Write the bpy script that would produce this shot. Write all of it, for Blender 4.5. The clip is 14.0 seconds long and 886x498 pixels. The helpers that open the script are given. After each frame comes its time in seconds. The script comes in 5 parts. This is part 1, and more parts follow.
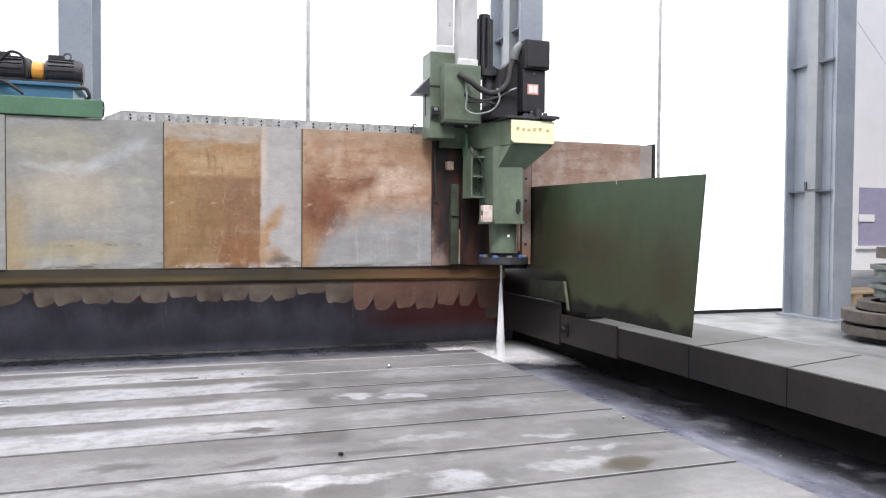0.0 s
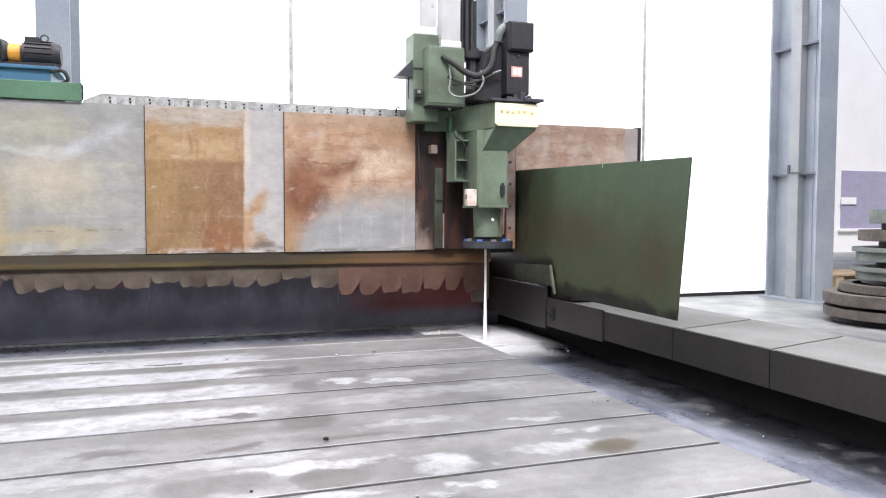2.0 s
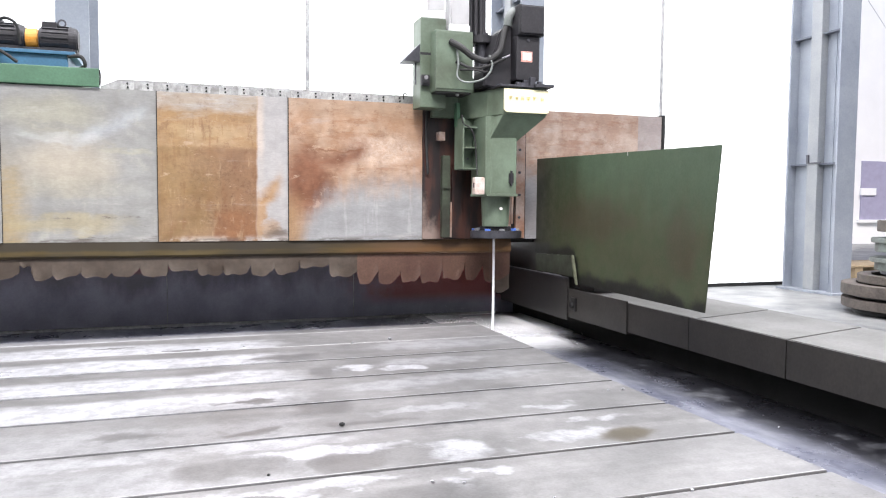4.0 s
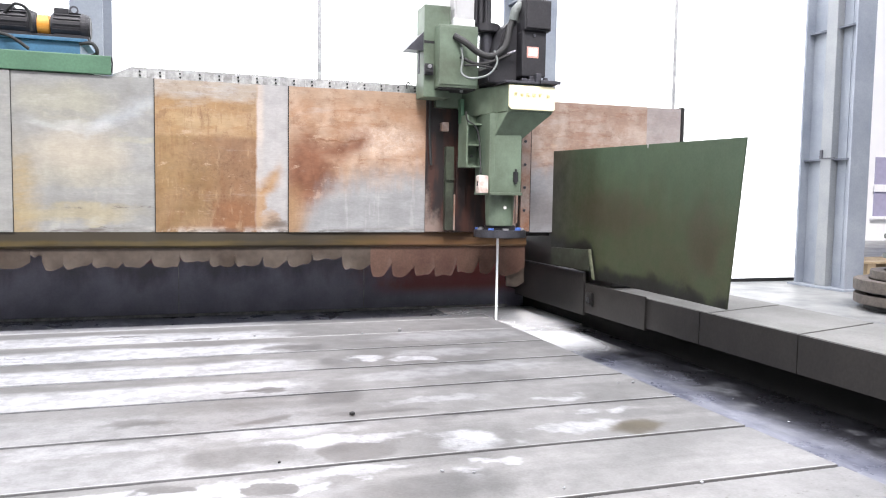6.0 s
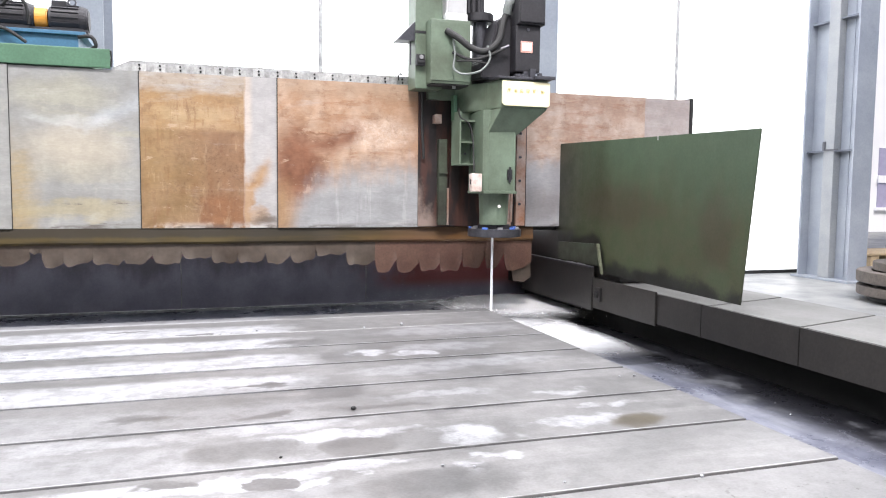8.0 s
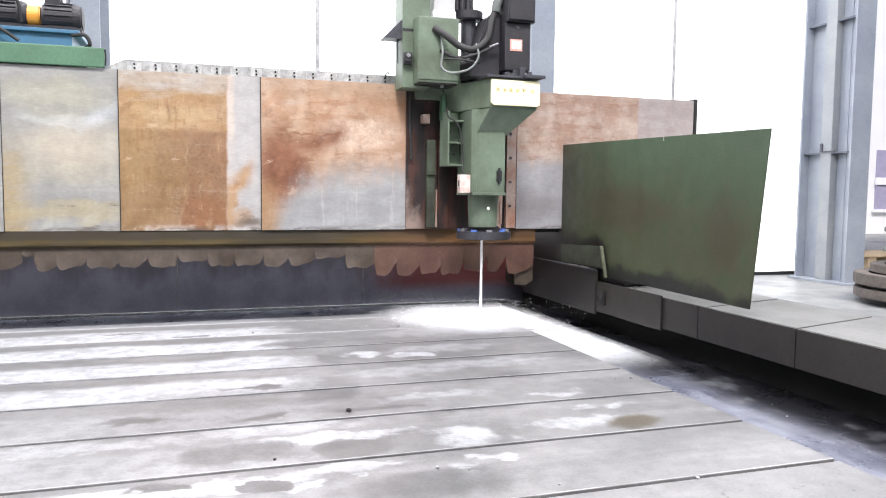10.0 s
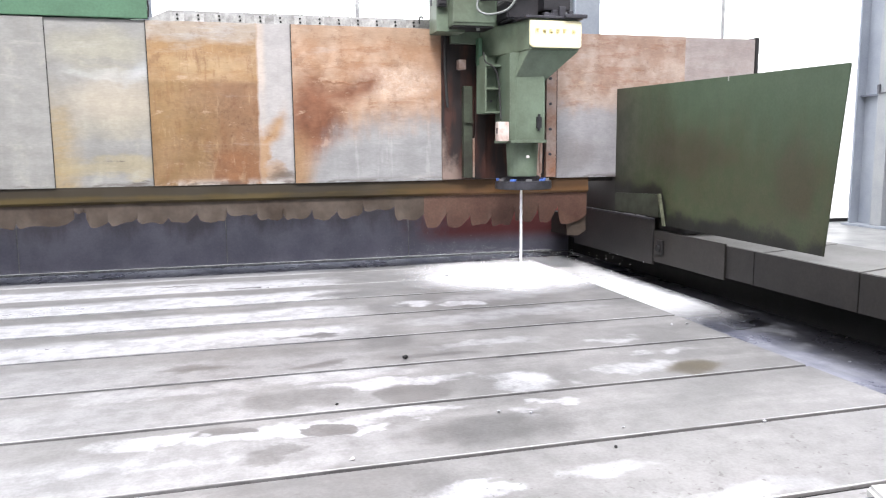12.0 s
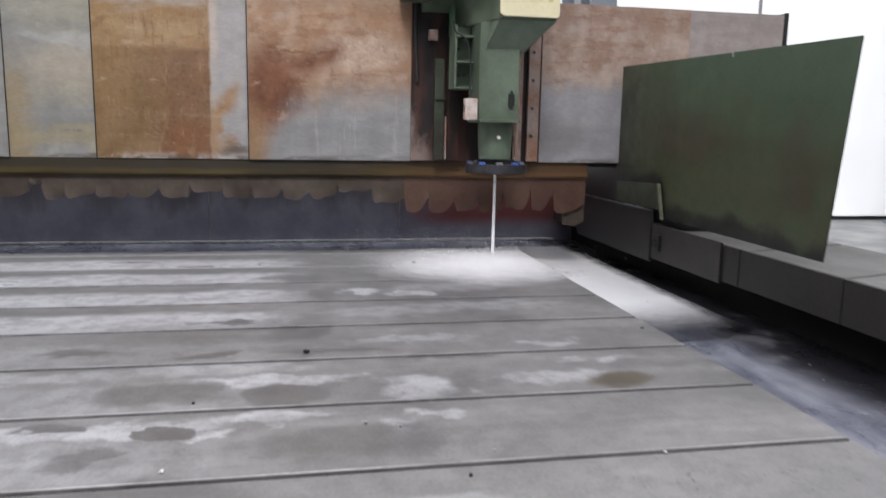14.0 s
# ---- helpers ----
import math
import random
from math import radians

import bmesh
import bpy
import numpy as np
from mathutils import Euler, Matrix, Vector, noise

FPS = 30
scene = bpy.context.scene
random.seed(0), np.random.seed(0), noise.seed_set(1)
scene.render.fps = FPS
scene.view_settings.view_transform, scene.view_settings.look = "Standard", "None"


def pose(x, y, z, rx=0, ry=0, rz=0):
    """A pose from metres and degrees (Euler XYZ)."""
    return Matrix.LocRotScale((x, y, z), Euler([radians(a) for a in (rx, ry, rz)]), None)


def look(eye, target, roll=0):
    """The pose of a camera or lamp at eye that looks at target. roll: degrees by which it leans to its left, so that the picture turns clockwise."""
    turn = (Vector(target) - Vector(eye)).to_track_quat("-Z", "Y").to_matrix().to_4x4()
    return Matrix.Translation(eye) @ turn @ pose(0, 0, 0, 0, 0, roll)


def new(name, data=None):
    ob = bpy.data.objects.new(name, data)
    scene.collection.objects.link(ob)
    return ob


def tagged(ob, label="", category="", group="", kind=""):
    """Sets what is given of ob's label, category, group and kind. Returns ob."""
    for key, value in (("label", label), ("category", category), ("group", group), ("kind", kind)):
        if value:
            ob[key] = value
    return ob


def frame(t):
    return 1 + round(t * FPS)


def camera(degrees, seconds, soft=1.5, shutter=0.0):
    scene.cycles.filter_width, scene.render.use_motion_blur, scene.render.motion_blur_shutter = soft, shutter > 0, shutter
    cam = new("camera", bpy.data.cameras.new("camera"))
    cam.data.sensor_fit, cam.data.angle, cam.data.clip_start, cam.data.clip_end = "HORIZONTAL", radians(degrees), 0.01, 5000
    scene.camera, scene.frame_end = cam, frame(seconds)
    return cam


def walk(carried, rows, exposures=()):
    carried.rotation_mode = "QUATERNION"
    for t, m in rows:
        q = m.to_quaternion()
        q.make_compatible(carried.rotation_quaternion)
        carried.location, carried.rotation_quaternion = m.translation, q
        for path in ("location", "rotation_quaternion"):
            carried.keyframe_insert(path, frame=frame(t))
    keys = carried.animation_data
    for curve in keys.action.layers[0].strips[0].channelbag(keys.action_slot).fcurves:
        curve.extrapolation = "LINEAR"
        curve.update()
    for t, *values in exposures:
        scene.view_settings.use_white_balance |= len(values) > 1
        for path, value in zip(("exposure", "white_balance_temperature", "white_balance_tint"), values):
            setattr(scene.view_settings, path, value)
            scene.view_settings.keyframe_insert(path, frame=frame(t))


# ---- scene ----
cam = camera(60.3, 14.0, soft=1.1, shutter=0.5)
PATH = [
    (0, (-2.248, -2.156, 0.986), (-1.602, -0.264, 0.933), 0.4),
    (0.5, (-2.242, -2.147, 0.979), (-1.585, -0.26, 0.915), 0.4),
    (1, (-2.238, -2.15, 0.986), (-1.575, -0.265, 0.913), 0.4),
    (1.5, (-2.242, -2.137, 0.983), (-1.56, -0.259, 0.897), 0.3),
    (2, (-2.238, -2.142, 0.984), (-1.557, -0.264, 0.89), 0.2),
    (2.5, (-2.238, -2.145, 0.982), (-1.572, -0.261, 0.888), 0.5),
    (3, (-2.239, -2.152, 0.982), (-1.588, -0.263, 0.881), 0.3),
    (5.5, (-2.256, -2.148, 0.967), (-1.628, -0.254, 0.825), 0.9),
    (6, (-2.254, -2.152, 0.966), (-1.634, -0.256, 0.827), 0.9),
    (6.5, (-2.26, -2.156, 0.963), (-1.639, -0.26, 0.821), 0.7),
    (7, (-2.253, -2.161, 0.975), (-1.636, -0.264, 0.833), 0.6),
    (7.5, (-2.251, -2.16, 0.97), (-1.633, -0.264, 0.821), 0.4),
    (8, (-2.243, -2.156, 0.973), (-1.631, -0.259, 0.816), 0.6),
    (8.5, (-2.242, -2.154, 0.973), (-1.625, -0.257, 0.822), 0.6),
    (11, (-2.221, -2.145, 0.953), (-1.607, -0.248, 0.8), 0.6),
    (11.5, (-2.271, -2.116, 0.935), (-1.763, -0.195, 0.709), -0.0),
    (12, (-2.289, -2.102, 0.93), (-1.771, -0.189, 0.66), -0.5),
    (12.5, (-2.165, -2.1, 0.918), (-1.579, -0.204, 0.674), -0.35),
    (13, (-1.888, -2.15, 0.89), (-1.374, -0.246, 0.552), 2.1),
    (13.2, (-1.835, -2.11, 0.902), (-1.352, -0.205, 0.52), 0.5),
    (13.5, (-1.75, -2.065, 0.93), (-1.284, -0.167, 0.515), 0.9),
    (14, (-1.635, -1.903, 0.904), (-1.258, 0.036, 0.588), 1.1),
]
walk(cam, [(t, look(eye, target, roll)) for t, eye, target, roll in PATH],
     exposures=[(t, e, 6450, 15) for t, e in ((0, -0.36), (0.5, -0.2), (1.5, -0.07), (3, 0.05), (6.5, 0.15), (11, 0.15), (12, 0.12), (12.5, -0.42), (13, -0.55), (13.5, -1.33), (14, -0.98))])

# ---- world and lights ----
world = bpy.data.worlds.new("sky")
scene.world = world
world.use_nodes = True
_wn = world.node_tree
_sky = _wn.nodes.new("ShaderNodeTexSky")
_sky.sky_type, _sky.sun_disc, _sky.sun_elevation, _sky.sun_rotation = "NISHITA", False, radians(50), radians(150)
_wn.links.new(_sky.outputs[0], _wn.nodes["Background"].inputs[0])
_wn.nodes["Background"].inputs[1].default_value = 0.15
sun = new("sun", bpy.data.lights.new("sun", "SUN"))
sun.data.energy, sun.data.angle, sun.data.color = 3.2, radians(12), (1.0, 0.96, 0.9)
sun.matrix_world = look((-6, -20, 26), (0, 0, 0))


def overhead_fill_lamp(name, x, y, z, sx, sy, watts, target=None):
    lamp = new(name, bpy.data.lights.new(name, "AREA"))
    lamp.data.shape, lamp.data.size, lamp.data.size_y, lamp.data.energy = "RECTANGLE", sx, sy, watts
    lamp.data.color = (0.97, 0.985, 1.0)
    lamp.matrix_world = look((x, y, z), target or (x, y + 0.001, 0))
    return lamp


ROOF = 8.0
# unseen roof openings, assumed; the lamps in them are added to light the hall
ASSUMED_SKYLIGHTS = [(-4.5, -1.5, 2.2), (-4.5, -7.0, 2.2), (-4.5, 4.2, 1.6)]
overhead_fill_lamp("overhead_fill", -1.0, -1.5, ROOF - 0.02, 18, 2.0, 1480)
overhead_fill_lamp("overhead_fill", -1.0, -7.0, ROOF - 0.02, 18, 2.0, 1050)
overhead_fill_lamp("overhead_fill", -1.0, 4.2, ROOF - 0.02, 18, 1.4, 1400)


# ---- materials ----
def mat(name, color=(0.5, 0.5, 0.5), rough=0.6, metal=0.0, vary=0.12, scale=6.0, bump=0.1, second=None, amount=0.5, rough_vary=0.1, fine=60.0):
    """Principled surface with variation at two scales, optional second colour in patches."""
    m = bpy.data.materials.new(name)
    m.use_nodes = True
    nt = m.node_tree
    bs = nt.nodes["Principled BSDF"]
    bs.inputs["Metallic"].default_value = metal
    co = nt.nodes.new("ShaderNodeTexCoord")
    n1 = nt.nodes.new("ShaderNodeTexNoise")
    n1.inputs["Scale"].default_value, n1.inputs["Detail"].default_value, n1.inputs["Roughness"].default_value = scale, 6, 0.62
    n2 = nt.nodes.new("ShaderNodeTexNoise")
    n2.inputs["Scale"].default_value, n2.inputs["Detail"].default_value = fine, 3
    nt.links.new(co.outputs["Object"], n1.inputs["Vector"])
    nt.links.new(co.outputs["Object"], n2.inputs["Vector"])
    mix = nt.nodes.new("ShaderNodeMix")
    mix.data_type = "RGBA"
    ramp = nt.nodes.new("ShaderNodeMapRange")
    lo = 0.35 + (0.5 - amount) * 0.4
    ramp.inputs["From Min"].default_value, ramp.inputs["From Max"].default_value = lo, lo + 0.3
    nt.links.new(n1.outputs["Fac"], ramp.inputs["Value"])
    nt.links.new(ramp.outputs["Result"], mix.inputs["Factor"])
    other = second or tuple(c * (1 - vary * 2) for c in color)
    mix.inputs["A"].default_value, mix.inputs["B"].default_value = (*color, 1), (*other, 1)
    grain = nt.nodes.new("ShaderNodeMix")
    grain.data_type, grain.blend_type = "RGBA", "MULTIPLY"
    gr = nt.nodes.new("ShaderNodeMapRange")
    gr.inputs["From Min"].default_value, gr.inputs["From Max"].default_value = 0.3, 0.7
    gr.inputs["To Min"].default_value, gr.inputs["To Max"].default_value = 1 - vary, 1 + vary * 0.5
    nt.links.new(n2.outputs["Fac"], gr.inputs["Value"])
    grain.inputs["Factor"].default_value = 1.0
    nt.links.new(mix.outputs["Result"], grain.inputs["A"])
    nt.links.new(gr.outputs["Result"], grain.inputs["B"])
    nt.links.new(grain.outputs["Result"], bs.inputs["Base Color"])
    rr = nt.nodes.new("ShaderNodeMapRange")
    rr.inputs["To Min"].default_value, rr.inputs["To Max"].default_value = max(0.03, rough - rough_vary), min(1, rough + rough_vary)
    nt.links.new(n1.outputs["Fac"], rr.inputs["Value"])
    nt.links.new(rr.outputs["Result"], bs.inputs["Roughness"])
    if bump:
        b = nt.nodes.new("ShaderNodeBump")
        b.inputs["Strength"].default_value, b.inputs["Distance"].default_value = bump, 0.01
        nt.links.new(n2.outputs["Fac"], b.inputs["Height"])
        nt.links.new(b.outputs["Normal"], bs.inputs["Normal"])
    return m


class Graph:
    """Small helper to write node arithmetic."""

    def __init__(self, m):
        self.nt = m.node_tree
        co = self.nt.nodes.new("ShaderNodeTexCoord")
        sep = self.nt.nodes.new("ShaderNodeSeparateXYZ")
        self.nt.links.new(co.outputs["Object"], sep.inputs[0])
        self.co, self.x, self.y, self.z = co.outputs["Object"], sep.outputs[0], sep.outputs[1], sep.outputs[2]

    def plug(self, value, socket):
        if isinstance(value, (int, float)):
            socket.default_value = value
        elif isinstance(value, tuple):
            socket.default_value = (*value, 1)
        else:
            self.nt.links.new(value, socket)

    def math(self, op, a, b=0.0):
        n = self.nt.nodes.new("ShaderNodeMath")
        n.operation = op
        self.plug(a, n.inputs[0])
        self.plug(b, n.inputs[1])
        return n.outputs[0]

    def noise(self, scale, detail=5, rough=0.6, stretch=(1, 1, 1)):
        mp = self.nt.nodes.new("ShaderNodeMapping")
        mp.inputs["Scale"].default_value = stretch
        self.nt.links.new(self.co, mp.inputs["Vector"])
        n = self.nt.nodes.new("ShaderNodeTexNoise")
        n.inputs["Scale"].default_value, n.inputs["Detail"].default_value, n.inputs["Roughness"].default_value = scale, detail, rough
        self.nt.links.new(mp.outputs[0], n.inputs["Vector"])
        return n.outputs["Fac"]

    def ramp(self, v, a, b, lo=0.0, hi=1.0):
        n = self.nt.nodes.new("ShaderNodeMapRange")
        n.interpolation_type = "SMOOTHSTEP"
        for k, val in (("From Min", a), ("From Max", b), ("To Min", lo), ("To Max", hi)):
            n.inputs[k].default_value = val
        self.plug(v, n.inputs["Value"])
        return n.outputs["Result"]

    def mix(self, fac, a, b, blend="MIX"):
        n = self.nt.nodes.new("ShaderNodeMix")
        n.data_type, n.blend_type = "RGBA", blend
        self.plug(fac, n.inputs["Factor"])
        self.plug(a, n.inputs["A"])
        self.plug(b, n.inputs["B"])
        return n.outputs["Result"]

    def blob(self, cx, cy, rx, ry, warp, soft=0.35, u=None, v=None):
        """1 inside an uneven ellipse, 0 outside."""
        dx = self.math("DIVIDE", self.math("SUBTRACT", u or self.x, cx), rx)
        dy = self.math("DIVIDE", self.math("SUBTRACT", v or self.y, cy), ry)
        d = self.math("ADD", self.math("MULTIPLY", dx, dx), self.math("MULTIPLY", dy, dy))
        d = self.math("ADD", d, self.math("MULTIPLY", self.math("SUBTRACT", warp, 0.5), 2.2))
        return self.ramp(d, 1 - soft, 1 + soft, 1.0, 0.0)

    def bump(self, height, strength=0.2, distance=0.01):
        n = self.nt.nodes.new("ShaderNodeBump")
        n.inputs["Strength"].default_value, n.inputs["Distance"].default_value = strength, distance
        self.nt.links.new(height, n.inputs["Height"])
        return n.outputs[0]


def blank(name):
    m = bpy.data.materials.new(name)
    m.use_nodes = True
    return m, m.node_tree.nodes["Principled BSDF"], Graph(m)


def table_material():
    """Ground steel, streaked along the strips, with the white wall's reflections in the wet film painted pale, and dark
    wet spots.
    """
    m, bs, g = blank("ground_steel")
    n1, n2, n3 = g.noise(5.0, 5, 0.55), g.noise(6.5, 5, 0.55, (1, 1.3, 1)), g.noise(1.3, 5, 0.6)
    fine, fleck, blot = g.noise(80, 3), g.noise(38, 2), g.noise(11, 6, 0.65)
    streak = g.noise(2.2, 6, 0.6, (0.4, 3.2, 1))
    xw = g.math("ADD", g.x, g.math("MULTIPLY", g.math("SUBTRACT", n1, 0.5), 0.5))
    yw = g.math("ADD", g.y, g.math("MULTIPLY", g.math("SUBTRACT", n2, 0.5), 0.26))
    xs = g.math("ADD", g.x, g.math("MULTIPLY", g.math("SUBTRACT", n1, 0.5), 0.32))
    ys = g.math("ADD", g.y, g.math("MULTIPLY", g.math("SUBTRACT", n2, 0.5), 0.18))

    def spot(u, v, cx, cy, rx, ry, soft):
        dx = g.math("DIVIDE", g.math("SUBTRACT", u, cx), rx)
        dy = g.math("DIVIDE", g.math("SUBTRACT", v, cy), ry)
        return g.ramp(g.math("ADD", g.math("MULTIPLY", dx, dx), g.math("MULTIPLY", dy, dy)), 1 - soft, 1 + soft, 1.0, 0.0)

    def gather(spots, u, v, soft, strength=1.0):
        total = 0.0
        for cx, cy, rx, ry in spots:
            total = g.math("MAXIMUM", total, spot(u, v, cx, cy, rx, ry, soft))
        return g.math("MULTIPLY", total, strength)

    col = g.mix(g.ramp(n3, 0.35, 0.65), (0.225, 0.22, 0.218), (0.172, 0.169, 0.168))
    col = g.mix(g.ramp(streak, 0.48, 0.7, 0, 0.5), col, (0.3, 0.292, 0.29))
    # wall reflection painted pale on the near half of each strip, ending raggedly towards the table's edge
    lane = g.math("FRACT", g.math("ADD", g.math("DIVIDE", g.y, 0.5), 8.0))
    lane = g.math("ADD", lane, g.math("MULTIPLY", g.math("SUBTRACT", g.noise(2.4, 5, 0.6, (0.7, 1.6, 1)), 0.5), 0.5))
    film_glare = g.math("MULTIPLY", g.ramp(lane, 0.72, 0.5), g.ramp(g.math("ADD", xw, g.math("MULTIPLY", g.y, -0.03)), -2.0, -1.6, 1.0, 0.0))
    film_glare = g.math("MULTIPLY", film_glare, g.ramp(g.y, 1.25, 1.75, 0.22, 1.0))
    film_glare = g.math("MULTIPLY", film_glare, g.ramp(streak, 0.32, 0.5, 0.55, 0.95))
    # pale spots in the colour for the bright wall mirrored in wet patches
    white = gather(((-1.2, 0.64, 0.14, 0.1), (-1.53, 0.76, 0.14, 0.055), (-1.84, 0.78, 0.2, 0.07), (-2.54, 0.38, 0.2, 0.06), (-2.2, 0.38, 0.26, 0.075), (-1.95, 0.3, 0.08, 0.04), (-1.77, 0.42, 0.2, 0.045)), xw, yw, 0.95, 0.75)
    white = g.math("MAXIMUM", white, gather(((-1.72, -0.22, 0.12, 0.055), (-1.88, -0.36, 0.16, 0.05), (-2.04, -0.44, 0.12, 0.05), (-2.46, -0.15, 0.1, 0.06), (-1.31, 2.22, 0.12, 0.07), (-1.02, 2.15, 0.12, 0.06)), xw, yw, 0.6, 0.85))
    white = g.math("MAXIMUM", white, gather(((-0.71, 0.68, 0.17, 0.07), (-0.59, 1.12, 0.14, 0.05), (-0.44, 0.86, 0.1, 0.04), (-1.35, 0.3, 0.06, 0.06), (-1.2, 0.4, 0.07, 0.03)), xw, yw, 0.98, 0.55))
    faint = gather(((-0.98, -0.44, 0.2, 0.06), (-1.52, -0.46, 0.14, 0.07), (-1.2, 1.75, 0.3, 0.09), (-0.8, 2.3, 0.35, 0.09), (-0.6, 2.8, 0.5, 0.14), (-1.9, 0.95, 0.35, 0.06), (-0.7, 1.85, 0.4, 0.09),
                    (-2.6, 0.9, 0.4, 0.07), (-1.15, 1.25, 0.25, 0.05), (-1.3, -0.2, 0.12, 0.05), (-2.6, 0.2, 0.3, 0.05)), xw, yw, 0.9, 0.38)
    pale = g.math("MAXIMUM", g.math("MAXIMUM", film_glare, white), faint)
    dark = gather(((-1.67, 0.61, 0.15, 0.1), (-2.36, 0.42, 0.09, 0.045), (-2.04, 0.34, 0.07, 0.05), (-2.26, 3.06, 0.1, 0.03), (-2.7, 3.24, 0.12, 0.035)), xs, ys, 0.22)
    dark = g.math("MAXIMUM", dark, gather(((-2.12, 0.69, 0.25, 0.12), (-1.6, 1.42, 0.15, 0.1), (-1.66, 2.65, 0.2, 0.1), (-1.46, 2.16, 0.1, 0.09), (-2.1, -0.14, 0.36, 0.15), (-2.2, 0.18, 0.13, 0.05), (-1.5, 1.1, 0.18, 0.035),
                                           (-0.7, 1.5, 0.2, 0.05), (-1.97, 1.11, 0.1, 0.05), (-2.48, 1.2, 0.14, 0.05), (-1.95, 1.6, 0.12, 0.04), (-1.5, 0.2, 0.3, 0.1), (-2.6, -0.3, 0.2, 0.1), (-1.1, 0.98, 0.2, 0.03)), xw, yw, 0.6, 0.85))
    pale = g.math("MULTIPLY", pale, g.math("SUBTRACT", 1.0, dark))
    pale = g.math("MULTIPLY", pale, g.ramp(blot, 0.36, 0.54, 0.7, 1.0))
    col = g.mix(g.math("MULTIPLY", pale, 0.9), col, (0.56, 0.565, 0.59))
    col = g.mix(g.math("MULTIPLY", dark, 0.72), col, (0.125, 0.123, 0.124))
    col = g.mix(g.math("MULTIPLY", spot(xs, ys, -0.47, 0.62, 0.13, 0.075, 0.95), 0.9), col, (0.085, 0.07, 0.045))
    col = g.mix(g.math("MULTIPLY", g.ramp(g.y, 3.5, 3.56), 0.6), col, (0.09, 0.09, 0.095))
    specks = g.math("MULTIPLY", g.ramp(fleck, 0.66, 0.7), g.ramp(g.math("ADD", g.y, g.math("MULTIPLY", n1, 0.6)), 0.35, 0.1))
    col = g.mix(g.math("MULTIPLY", specks, 0.6), col, (0.1, 0.095, 0.09))
    col = g.mix(1.0, col, g.ramp(fine, 0.3, 0.7, 0.9, 1.05), "MULTIPLY")
    col = g.mix(1.0, col, g.ramp(blot, 0.35, 0.65, 0.86, 1.07), "MULTIPLY")
    g.plug(col, bs.inputs["Base Color"])
    bs.inputs["Metallic"].default_value = 0.25
    g.plug(g.math("SUBTRACT", g.ramp(n3, 0.3, 0.7, 0.5, 0.38), g.math("MULTIPLY", g.math("MAXIMUM", dark, pale), 0.12)), bs.inputs["Roughness"])
    g.plug(g.bump(fine, 0.05), bs.inputs["Normal"])
    return m


